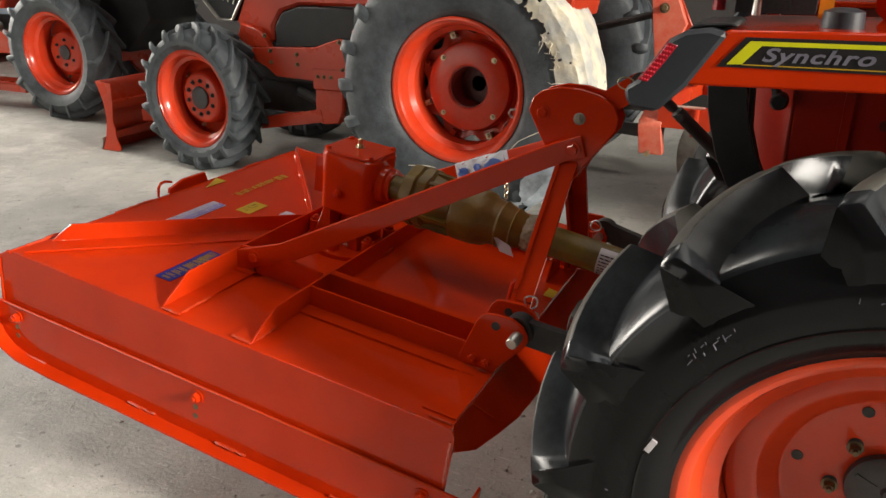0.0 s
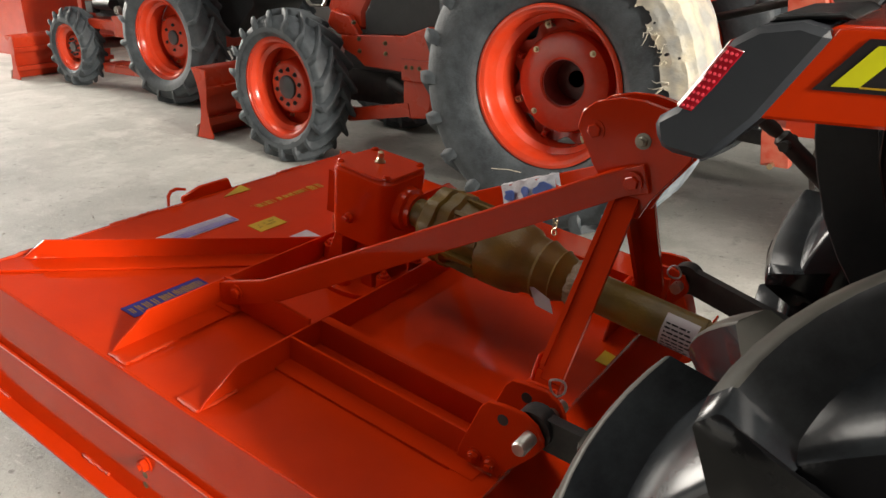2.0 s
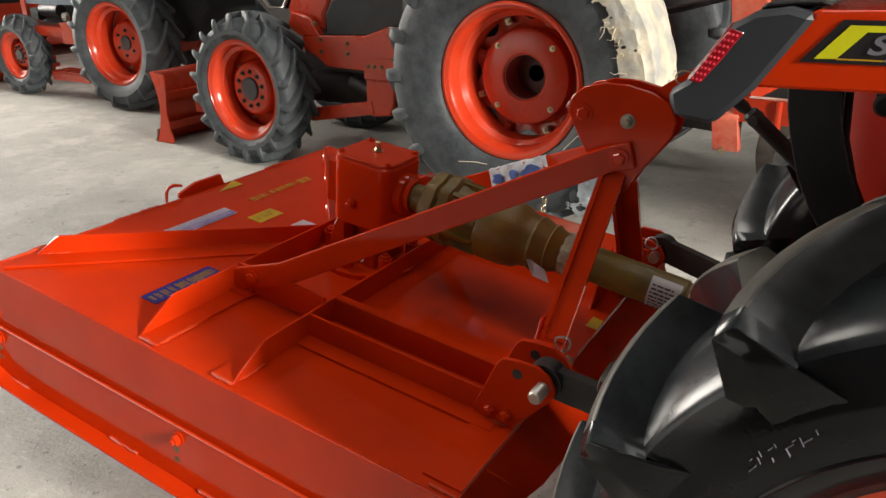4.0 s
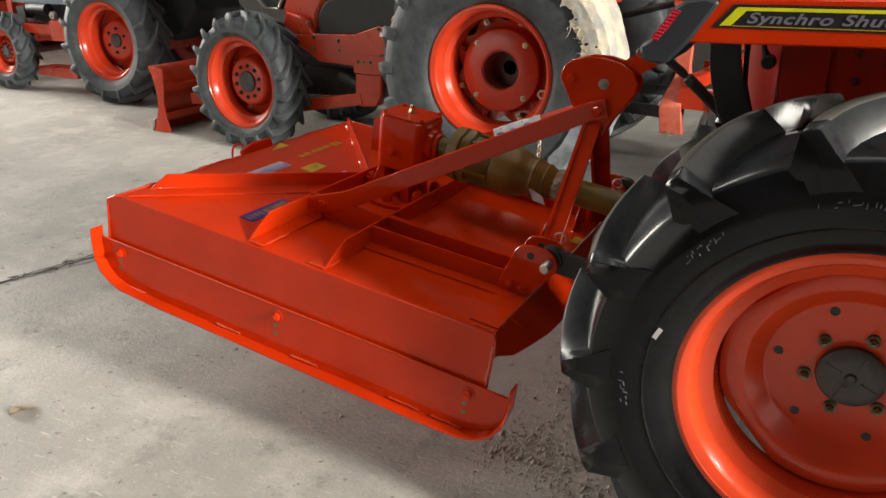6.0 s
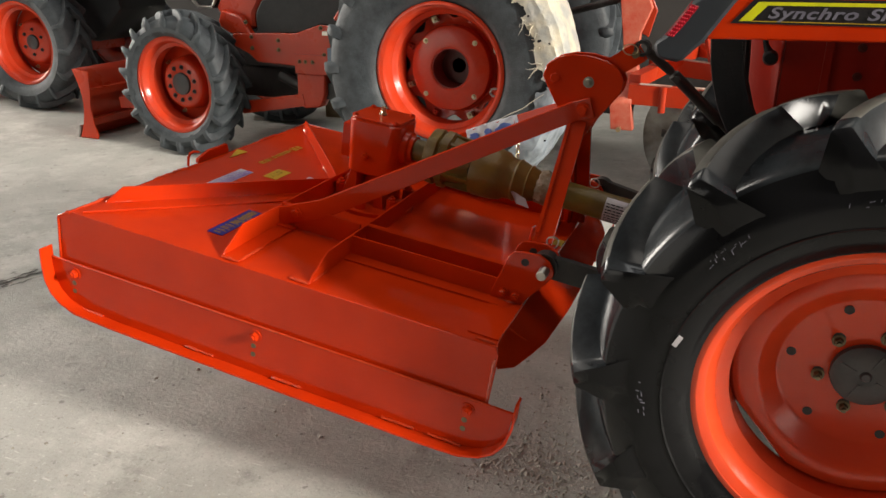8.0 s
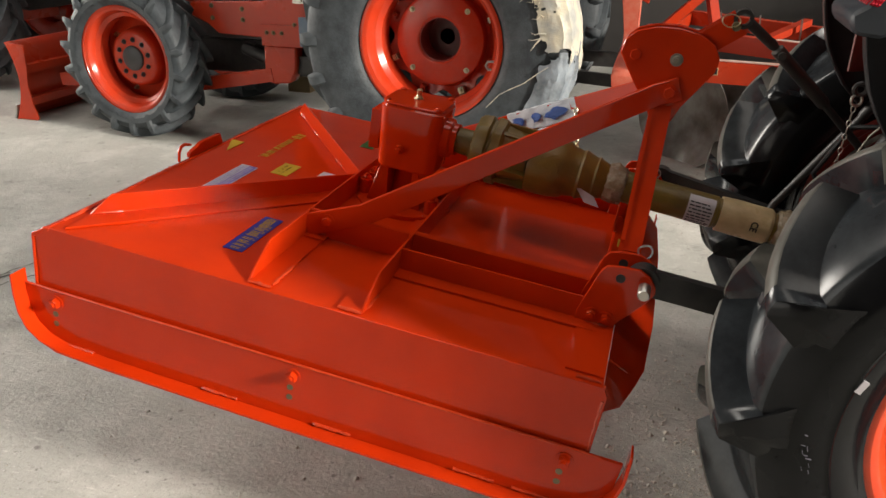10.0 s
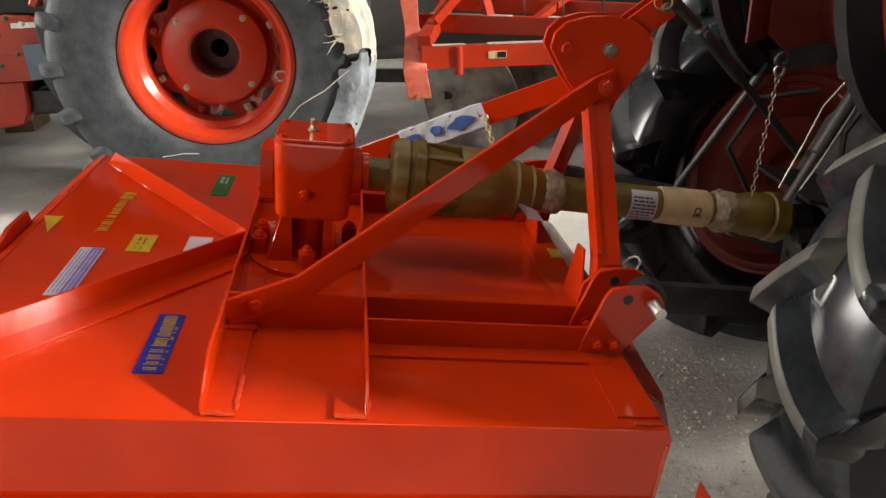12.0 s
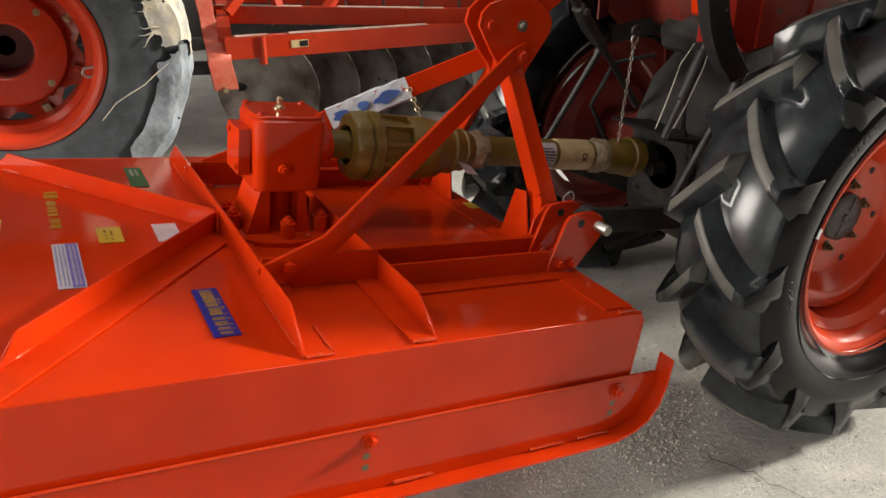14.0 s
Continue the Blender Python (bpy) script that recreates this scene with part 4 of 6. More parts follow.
for sgn in (-1, 1):
    at = Matrix.Translation((0, sgn * 0.563, HUB))
    if sgn > 0:
        at = at @ Matrix.Diagonal((1, -1, 1, 1))
    # the far wheel is the same orange, darkened to stand for its shade
    paint = RIM if sgn < 0 else RIM_SHADED
    wheel = part("wheel", near_rim if sgn < 0 else mesh_of("wheel", rim_barrel(0.335, 0.228), paint), paint, tractor, "orange pressed-steel rear wheel" if sgn < 0 else "back of the other rear wheel, darkened for shade", at)
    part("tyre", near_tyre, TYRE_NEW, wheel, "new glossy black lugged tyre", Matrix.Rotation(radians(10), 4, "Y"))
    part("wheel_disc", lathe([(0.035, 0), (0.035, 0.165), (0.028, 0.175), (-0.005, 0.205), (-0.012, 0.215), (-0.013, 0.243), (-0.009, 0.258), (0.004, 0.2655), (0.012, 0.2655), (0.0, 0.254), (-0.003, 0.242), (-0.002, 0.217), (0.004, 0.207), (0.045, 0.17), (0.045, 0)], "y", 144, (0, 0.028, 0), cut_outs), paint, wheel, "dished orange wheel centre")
    cap = part("hub_cap", lathe([(0.034, 0), (0.034, 0.068), (0.02, 0.067), (0.016, 0.06), (0.014, 0.03), (0.018, 0.012), (0.012, 0.008), (0.012, 0)], "y", 40, (0, 0.028, 0)), HUB_GREY, wheel, "dark grey hub cap")
    for k in range(4):
        part("cap_rib", moved(box(0.022, 0.058, 0.041, 0.046, -0.003, 0.003, 0.001), Matrix.Rotation(radians(25 + 90 * k), 4, "Y")), HUB_GREY, cap)
    ring_of_bolts(wheel, 6, 0.090, 0.061, 0.0095, DULL_ZINC, 0.3, 0.008, 0.014)
    for i in range(6):
        a = 0.3 + i * math.tau / 6
        part("stud_hole", lathe([(0.0338, 0), (0.0338, 0.0125), (0.037, 0.0125)], "y", 16, (0.090 * math.sin(a), 0.028, 0.090 * math.cos(a) + 0.005)), IRON, wheel)
    for i in range(6):
        a = -0.37 + i * math.tau / 6
        part("disc_hole", lathe([(0.0335, 0), (0.0335, 0.010), (0.037, 0.010)], "y", 14, (0.148 * math.sin(a), 0.028, 0.148 * math.cos(a))), IRON, wheel)
    if sgn < 0:
        part("paint_mark", moved(box(-0.005, 0.005, -0.003, 0.003, -0.012, 0.012, 0.002), Matrix.Translation((-0.371, -0.145, 0.104)) @ Matrix.Rotation(radians(28), 4, "Y") @ Matrix.Rotation(radians(-6), 4, "X")), PAPER, wheel, "white paint mark on the tyre wall")
        # raised moulding and size marks on the tyre wall
        for r, w in ((0.392, -0.1445),):
            part("tyre_bead_line", lathe([(w, r - 0.003), (w - 0.003, r), (w, r + 0.003), (w, r - 0.003)], "y", 120), TYRE_NEW, wheel)
        rnd = random.Random(8)
        for a0, n, r0 in ((-50, 14, 0.432), (-16, 30, 0.437), (-100, 12, 0.43)):
            pieces = []
            for i in range(n):
                a = radians(a0 + i * 0.9)
                if rnd.random() < 0.7:
                    long = rnd.uniform(0.0015, 0.006)
                    pieces.append(moved(box(-0.0004, 0.0004, -0.1532, -0.148, -long, long, 0), Matrix.Rotation(a, 4, "Y") @ Matrix.Translation((0, 0, r0 + rnd.uniform(-0.007, 0.007))) @ Matrix.Rotation(rnd.choice((0.2, 0.3, 1.4)), 4, "Y")))
            tagged(part("size_mark", joined(*pieces), SILVER_INK, wheel), "worn size marking, unreadable", kind="stuff")

# the body ahead, unseen, added to block light: gearbox, engine hood, foot plates and front wheels
part("transmission", prism([(0.6, 0.38), (0.6, 0.92), (1.1, 0.86), (2.2, 0.80), (2.2, 0.48), (1.2, 0.42)], "y", -0.19, 0.19, 0.02), IRON, tractor, "black transmission housing")
part("engine_hood", prism([(1.15, 0.82), (1.12, 1.38), (1.6, 1.42), (2.35, 1.34), (2.48, 1.22), (2.46, 0.78)], "y", -0.27, 0.27, 0.04), ORANGE, tractor, "orange engine hood")
part("dashboard", prism([(1.0, 0.9), (0.98, 1.42), (1.06, 1.5), (1.12, 1.46), (1.12, 0.9)], "y", -0.22, 0.22, 0.02), BLACK, tractor, "black dashboard panel")
for s in (-1, 1):
    part("foot_plate", box(0.45, 1.15, min(s * 0.19, s * 0.55), max(s * 0.19, s * 0.55), 0.60, 0.63, 0.008), BLACK, tractor, "black foot plate")
    front = part("wheel", rim_barrel(0.23, 0.17), RIM, tractor, "orange front wheel", Matrix.Translation((1.95, s * 0.56, 0.42)) @ Matrix.Diagonal((1, -s, 1, 1)))
    part("tyre", tyre_mesh("tyre", 0.42, 0.22, 0.23, 16, 0.032, TYRE_NEW, 0.3, 0.014, 72), TYRE_NEW, front, "black lugged front tyre")
    part("wheel_disc", lathe([(0.0, 0), (0.0, 0.12), (0.03, 0.14), (0.03, 0.2), (0.04, 0.2), (0.04, 0.14), (0.01, 0.12), (0.01, 0)], "y", 48), RIM, front)
part("front_axle", tube([(1.95, -0.5, 0.42), (1.95, 0.5, 0.42)], 0.06, 14), DEEP, tractor)

# axle, rear casting, hitch linkage
part("axle_housing", joined(tube([(0, -0.50, HUB), (0, -0.36, HUB), (0, -0.30, HUB), (0, 0.30, HUB), (0, 0.36, HUB), (0, 0.50, HUB)], [0.07, 0.075, 0.11, 0.11, 0.075, 0.07], 24)), DEEP, tractor, "dark red rear axle casting")
part("rear_casting", joined(prism([(-0.12, 0.36), (-0.16, 0.45), (-0.16, 0.72), (-0.10, 0.86), (0.0, 0.95), (0.6, 0.95), (0.6, 0.36)], "y", -0.20, 0.20, 0.02), box(-0.19, -0.15, -0.12, 0.12, 0.50, 0.74, 0.015), lathe([(-0.24, 0), (-0.24, 0.022), (-0.19, 0.022), (-0.19, 0.07), (-0.17, 0.07)], "x", 24, (0, 0, 0.62))), IRON, tractor, "black rear gearbox casting")
for y in (-0.12, 0.12):
    for z in (0.52, 0.60, 0.68):
        part("casting_bolt", hexbolt((-0.19, y * 0.85, z), (-1, 0, 0), 0.010, 0.009), IRON, tractor)
part("lift_cover", prism([(-0.10, 0.95), (-0.12, 1.02), (-0.06, 1.08), (0.35, 1.10), (0.6, 1.10), (0.6, 0.95)], "y", -0.17, 0.17, 0.015), IRON, tractor, "black hydraulic lift cover")
part("seat_deck", prism([(-0.10, 1.065), (-0.12, 1.16), (-0.07, 1.235), (0.25, 1.25), (0.9, 1.25), (0.9, 1.10), (0.0, 1.102), (-0.02, 1.065)], "y", -0.24, 0.06, 0.012), ORANGE, tractor, "orange body panel under the seat")
# beside the orange panel, in the red darkened for shade
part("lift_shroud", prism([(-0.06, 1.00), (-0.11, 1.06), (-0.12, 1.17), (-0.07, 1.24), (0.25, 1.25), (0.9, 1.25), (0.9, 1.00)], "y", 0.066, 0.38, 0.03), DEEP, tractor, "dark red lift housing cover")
part("pto_shield", prism([(-0.17, 0.72), (-0.30, 0.755), (-0.30, 0.765), (-0.17, 0.74)], "y", -0.13, 0.13, 0.002), BLACK, tractor)
for s in (-1, 1):
    y = -0.345 if s < 0 else 0.392
    link = part("lower_link", joined(between((-0.735, y, 0.674), (-0.36, s * 0.31, 0.60), 0.022, 0.06, (0, 0, 1), 0.006), between((-0.40, s * 0.315, 0.608), (0.05, s * 0.26, 0.40), 0.024, 0.07, (0, 0, 1), 0.006),
                                     moved(lathe([(-0.018, 0.014), (-0.018, 0.036), (0.018, 0.036), (0.018, 0.014), (-0.018, 0.014)], "y", 20), Matrix.Translation((-0.735, y, 0.674)))), IRON, tractor, "black iron lower link arm")
    part("lift_arm", joined(between((0.06, s * 0.22, 1.03), (-0.22, s * 0.27, 0.99), 0.03, 0.055, (0, 0, 1), 0.008), tube([(0.06, s * 0.14, 1.03), (0.06, s * 0.25, 1.03)], 0.045, 20)), IRON, tractor, "black lift arm")
    rod = part("lift_rod", tube([(-0.22, s * 0.285, 0.98), (-0.25, s * 0.288, 0.93), (-0.255, s * 0.288, 0.92), (-0.42, s * 0.30, 0.66), (-0.43, s * 0.30, 0.62)], [0.014, 0.014, 0.0105, 0.0105, 0.016], 14), IRON, tractor, "long black lift rod")
part("top_link", joined(tube([(-0.580, 0.034, 1.176), (-0.520, 0.055, 1.126), (-0.512, 0.058, 1.119), (-0.508, 0.059, 1.115), (-0.380, 0.104, 0.990), (-0.372, 0.107, 0.982), (-0.165, 0.172, 0.772)], [0.012, 0.012, 0.009, 0.0155, 0.0155, 0.009, 0.011], 16),
                        tube([(-0.497, 0.03, 1.105), (-0.497, 0.098, 1.105)], 0.009, 10), moved(lathe([(-0.014, 0.013), (-0.014, 0.022), (0.014, 0.022), (0.014, 0.013), (-0.014, 0.013)], "y", 18), Matrix.Translation((-0.593, 0.032, 1.184)))), IRON, tractor, "black threaded top link")
part("stabiliser", joined(tube([(-0.262, -0.185, 1.050), (-0.275, -0.19, 1.02), (-0.278, -0.191, 1.015), (-0.345, -0.205, 0.90), (-0.348, -0.206, 0.895), (-0.40, -0.215, 0.80)], [0.010, 0.010, 0.0165, 0.0165, 0.010, 0.010], 14)), IRON, tractor, "black hydraulic stay")
for pts in ([(-0.262, -0.20, 1.035), (-0.30, -0.225, 0.985), (-0.355, -0.235, 0.89), (-0.385, -0.23, 0.83)], [(-0.285, -0.165, 1.035), (-0.325, -0.165, 0.985), (-0.36, -0.175, 0.91), (-0.405, -0.185, 0.82)]):
    part("pipe", tube(pts, 0.0022, 8), DULL_STEEL, tractor, "thin bright hydraulic pipe")
for p in ((-0.262, -0.195, 1.05),):
    part("stay_bolt", hexbolt(p, (0, -1, 0), 0.010, 0.012), STEEL, tractor)
for pts in ([(-0.18, 0.10, 0.95), (-0.30, 0.14, 0.93), (-0.36, 0.16, 0.80), (-0.28, 0.16, 0.66)], [(-0.14, -0.05, 0.98), (-0.22, -0.09, 0.90), (-0.22, -0.10, 0.78), (-0.18, -0.10, 0.70)]):
    part("hose", tube(pts, 0.007, 8), BLACK, tractor, "thin black hose")
part("linkage_ring", tube([(-0.322 + 0.013 * math.cos(k * math.tau / 14), 0.03, 1.042 + 0.013 * math.sin(k * math.tau / 14)) for k in range(14)], 0.006, 8, True), IRON, tractor)

# fenders with rear lamps
for s in (-1, 1):
    def sided(bm):
        return mirrored(bm, 0) if s > 0 else bm
    fender = part("fender", sided(joined(prism([(-0.400, 1.280), (-0.345, 1.361), (-0.05, 1.367), (1.3, 1.372), (1.3, 1.308), (0.0, 1.288)], "y", -0.605, -0.597, 0.003),
                                        prism([(-0.345, 1.361), (-0.36, 1.354), (-0.35, 1.348), (1.3, 1.359), (1.3, 1.371)], "y", -0.597, -0.25, 0.003))), ORANGE, tractor, "orange rear mudguard")
    # the far panel takes the red that is darkened for shade
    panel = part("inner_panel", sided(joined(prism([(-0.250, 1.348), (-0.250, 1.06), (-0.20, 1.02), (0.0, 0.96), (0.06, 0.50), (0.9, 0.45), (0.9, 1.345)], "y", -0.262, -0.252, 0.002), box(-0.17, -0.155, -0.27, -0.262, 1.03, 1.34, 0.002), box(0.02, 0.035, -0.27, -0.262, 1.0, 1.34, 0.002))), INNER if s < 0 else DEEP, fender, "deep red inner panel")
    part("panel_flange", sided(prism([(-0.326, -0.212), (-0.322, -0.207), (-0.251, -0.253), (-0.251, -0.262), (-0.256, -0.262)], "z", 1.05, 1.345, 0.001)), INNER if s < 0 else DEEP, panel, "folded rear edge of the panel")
    part("hose", sided(tube([(-0.33, -0.268, 1.30), (-0.326, -0.272, 1.24), (-0.320, -0.277, 1.16), (-0.30, -0.283, 1.10), (-0.28, -0.285, 1.06)], 0.006, 8)), BLACK, panel, "thin black hose")
    for x, z in ((-0.10, 1.18), (-0.10, 1.24), (-0.04, 1.22), (-0.10, 1.12)):
        part("panel_bolt", sided(hexbolt((x, -0.262, z), (0, -1, 0), 0.0065, 0.005)), DEEP, fender)
    arch = [(-0.408, 1.30), (-0.405, 1.25), (-0.399, 1.198), (-0.390, 1.158), (-0.372, 1.10), (-0.350, 1.055), (-0.318, 1.005), (-0.27, 0.955)]
    strap = bmesh.new()
    rows = [[strap.verts.new((x + dx, y, z + 0.3 * dx)) for dx, y in ((0, -0.258), (0, -0.297), (0.066, -0.297), (0.066, -0.291), (0.007, -0.291), (0.007, -0.258))] for x, z in arch]
    for a, b in zip(rows, rows[1:]):
        for k in range(6):
            strap.faces.new((a[k], a[(k + 1) % 6], b[(k + 1) % 6], b[k]))
    strap.faces.new(rows[0]), strap.faces.new(rows[-1][::-1])
    bmesh.ops.recalc_face_normals(strap, faces=strap.faces)
    part("mud_flap", sided(bevelled(strap, 0.0015, 1)), BLACK, fender, "black rubber strip along the wheel arch")
    part("breather_tube", sided(joined(tube([(-0.30, -0.264, 1.30), (-0.29, -0.275, 1.24), (-0.277, -0.28, 1.215)], [0.006, 0.006, 0.012], 14), lathe([(-0.297, 0), (-0.297, 0.012), (-0.29, 0.016), (-0.262, 0.016), (-0.262, 0)], "y", 18, (-0.277, 0, 1.213)))), BLACK, fender)
    lamp = part("tail_lamp", sided(prism([(-0.488, 1.270), (-0.483, 1.248), (-0.474, 1.240), (-0.436, 1.236), (-0.396, 1.278), (-0.345, 1.356), (-0.372, 1.363), (-0.405, 1.358), (-0.425, 1.346), (-0.447, 1.313), (-0.468, 1.283)], "y", -0.612, -0.42, 0.006)), GREY, tractor, "charcoal plastic tail-lamp housing")
    part("top_ledge", sided(prism([(-0.372, 1.3635), (-0.405, 1.3585), (-0.398, 1.366), (-0.345, 1.370), (-0.335, 1.364)], "y", -0.585, -0.44, 0.002)), BLACK, lamp)
    lens = part("lens", sided(joined(prism([(-0.466, 1.284), (-0.447, 1.311), (-0.427, 1.341), (-0.413, 1.337), (-0.434, 1.306), (-0.453, 1.281)], "y", -0.6128, -0.600, 0.0008),
                                     prism([(-0.4695, 1.284), (-0.4490, 1.313), (-0.4275, 1.346), (-0.4245, 1.343), (-0.4455, 1.310), (-0.4655, 1.282)], "y", -0.606, -0.50, 0.001))), LENS, lamp, "red lamp lens with bright cells")
    for i in range(9):
        for j in range(3):
            t = i / 8
            x, z = -0.4606 + 0.033 * t, 1.2865 + 0.049 * t
            part("lens_cell", sided(moved(lathe([(-0.0004, 0), (-0.0004, 0.0015), (0.0003, 0.0017)], "y", 8), Matrix.Translation((x + 0.0042 * j, -0.6128, z - 0.0008 * j)))), LENS_DOT, lens)
    if s < 0:
        badge = part("badge", prism([(-0.357, 1.3095), (-0.321, 1.3525), (0.55, 1.3615), (0.55, 1.316)], "y", -0.6062, -0.6052, 0), INK, fender, "black badge with a lime stripe and silver words")
        part("badge_stripe", prism([(-0.343, 1.3135), (-0.314, 1.3475), (0.55, 1.3565), (0.55, 1.3505), (-0.298, 1.3415), (-0.322, 1.3145)], "y", -0.6070, -0.6063, 0), LIME, badge)
        part("badge_line", prism([(-0.322, 1.3135), (-0.322, 1.3150), (0.55, 1.3215), (0.55, 1.3200)], "y", -0.6070, -0.6063, 0), YELLOW, badge)
        words = bpy.data.curves.new("lettering", "FONT")
        words.body, words.size, words.extrude, words.shear = "Synchro Shuttle", 0.030, 0.0004, 0.3
        words.space_character = 1.1
        words.offset = 0.0007
        words.materials.append(SILVER_INK)
        holder = new("lettering_source", words)
        bpy.context.view_layer.update()
        lettering = bpy.data.meshes.new_from_object(holder.evaluated_get(bpy.context.evaluated_depsgraph_get()))
        bpy.data.objects.remove(holder)
        lettering.transform(Matrix.Translation((-0.297, -0.6068, 1.3205)) @ Matrix.Rotation(radians(-0.5), 4, "Y") @ Matrix.Rotation(radians(90), 4, "X") @ Matrix.Diagonal((1.32, 0.88, 1, 1)))
        part("lettering", lettering, SILVER_INK, badge)

# what shows above the mudguard: console, levers and seat side
part("console", box(-0.36, -0.24, -0.42, -0.27, 1.374, 1.52, 0.012), BLACK, tractor, "black side console")
part("lever", tube([(-0.325, -0.44, 1.372), (-0.325, -0.44, 1.40), (-0.33, -0.45, 1.52)], [0.007, 0.006, 0.006], 10), STEEL, tractor, "chrome lever")
part("grab_rail", tube([(-0.40, -0.30, 1.37), (-0.40, -0.30, 1.60)], 0.011, 12), LENS, tractor)
part("seat_side", prism([(-0.15, 1.36), (-0.17, 1.55), (0.5, 1.58), (0.5, 1.36)], "y", -0.34, -0.26, 0.015), ORANGE, tractor, "orange cab side panel")
part("amber_marker", box(-0.235, -0.215, -0.47, -0.44, 1.372, 1.46, 0.005), AMBER, tractor, "amber side marker lamp")
part("seat", joined(box(-0.02, 0.46, -0.24, 0.24, 1.24, 1.40, 0.05), moved(box(-0.06, 0.06, -0.25, 0.25, 0.0, 0.62, 0.05), Matrix.Translation((-0.02, 0, 1.34)) @ Matrix.Rotation(radians(-10), 4, "Y"))), BLACK, tractor, "black padded operator seat")
part("lever_boot", joined(lathe([(1.362, 0), (1.362, 0.03), (1.385, 0.028), (1.39, 0.015), (1.39, 0)], "z", 18, (-0.20, -0.50, 0))), GREY, tractor)

# chains
hang = thing("check_chain", Matrix.Identity(4), "thin brass-coloured chain between lift and drive shaft guard", "chain")
chain(hang, (-0.028, 1.908, 1.005), (-0.050, 1.908, 0.715), 18, 0.0042, STEEL)
part("shackle", tube([(-0.026 + 0.011 * math.cos(k * math.tau / 12), 1.908, 1.018 + 0.013 * math.sin(k * math.tau / 12)) for k in range(12)], 0.0035, 8, True), STEEL, hang)
guard_chain = thing("guard_chain", Matrix.Identity(4), "short rusty chain from the brace to the shaft guard", "chain")
top = SLOPE @ Vector((-0.226, 0.792, 0.334))
low = SLOPE @ Vector((-0.195, 0.735, 0.240))
chain(guard_chain, top, low, 8, 0.006, BRASSY)

# ---- the tractors behind ----
def film_shell(R, wide, a0, a1, r_in, seed, keep, lift=0.012):
    """Torn film lying over part of a tyre: wall, shoulder and tread."""
    h = wide / 2
    knots = [(-1.03 * h, r_in), (-1.03 * h, R - 0.16), (-1.07 * h, R - 0.11), (-1.07 * h, R - 0.06), (-1.0 * h, R - 0.022), (-0.8 * h, R - 0.008), (-0.5 * h, R), (0.2 * h, R), (0.6 * h, R - 0.01)]
    prof = []
    for (y0, r0), (y1, r1) in zip(knots, knots[1:]):
        steps = max(2, int(math.hypot(y1 - y0, r1 - r0) / 0.012))
        prof += [(y0 + (y1 - y0) * k / steps, r0 + (r1 - r0) * k / steps) for k in range(steps)]
    n = int((a1 - a0) / 0.8)
    bm = bmesh.new()
    grid = []
    for i in range(n + 1):
        a = radians(a0 + (a1 - a0) * i / n)
        row = []
        for y, r in prof:
            w = noise.noise(Vector((a * 6, y * 14, r * 14 + seed))) * 0.016 + noise.noise(Vector((a * 30, y * 50, r * 50 + seed))) * 0.005
            rr = r + lift + w
            row.append(bm.verts.new((rr * math.sin(a), y - (0.008 + w * 0.5 if r < R - 0.05 else 0), rr * math.cos(a))))
        grid.append(row)
    m = len(prof)
    for i in range(n):
        for k in range(m - 1):
            edge = min(i, n - 1 - i) / n
            p = Vector((i * 0.11, k * 0.16, seed * 3.1))
            u = noise.noise(p) + 0.55 * noise.noise(p * 2.7) + 0.35 * noise.noise(p * 6.1)
            reach = min(1, edge * 5) + (k / m) * 1.3 - 0.72
            if u * 0.5 + reach > keep:
                bm.faces.new((grid[i][k], grid[i][k + 1], grid[i + 1][k + 1], grid[i + 1][k]))
    bmesh.ops.delete(bm, geom=[v for v in bm.verts if not v.link_faces], context="VERTS")
    for k in range(3):
        bmesh.ops.smooth_vert(bm, verts=[v for v in bm.verts if v.is_boundary], factor=0.6, use_axis_x=True, use_axis_y=True, use_axis_z=True)
    return bm


def petals(a, along, r):
    return 1 - (0.19 * (0.5 + 0.5 * math.cos(8 * a)) ** 1.3 if r > 0.30 else 0)


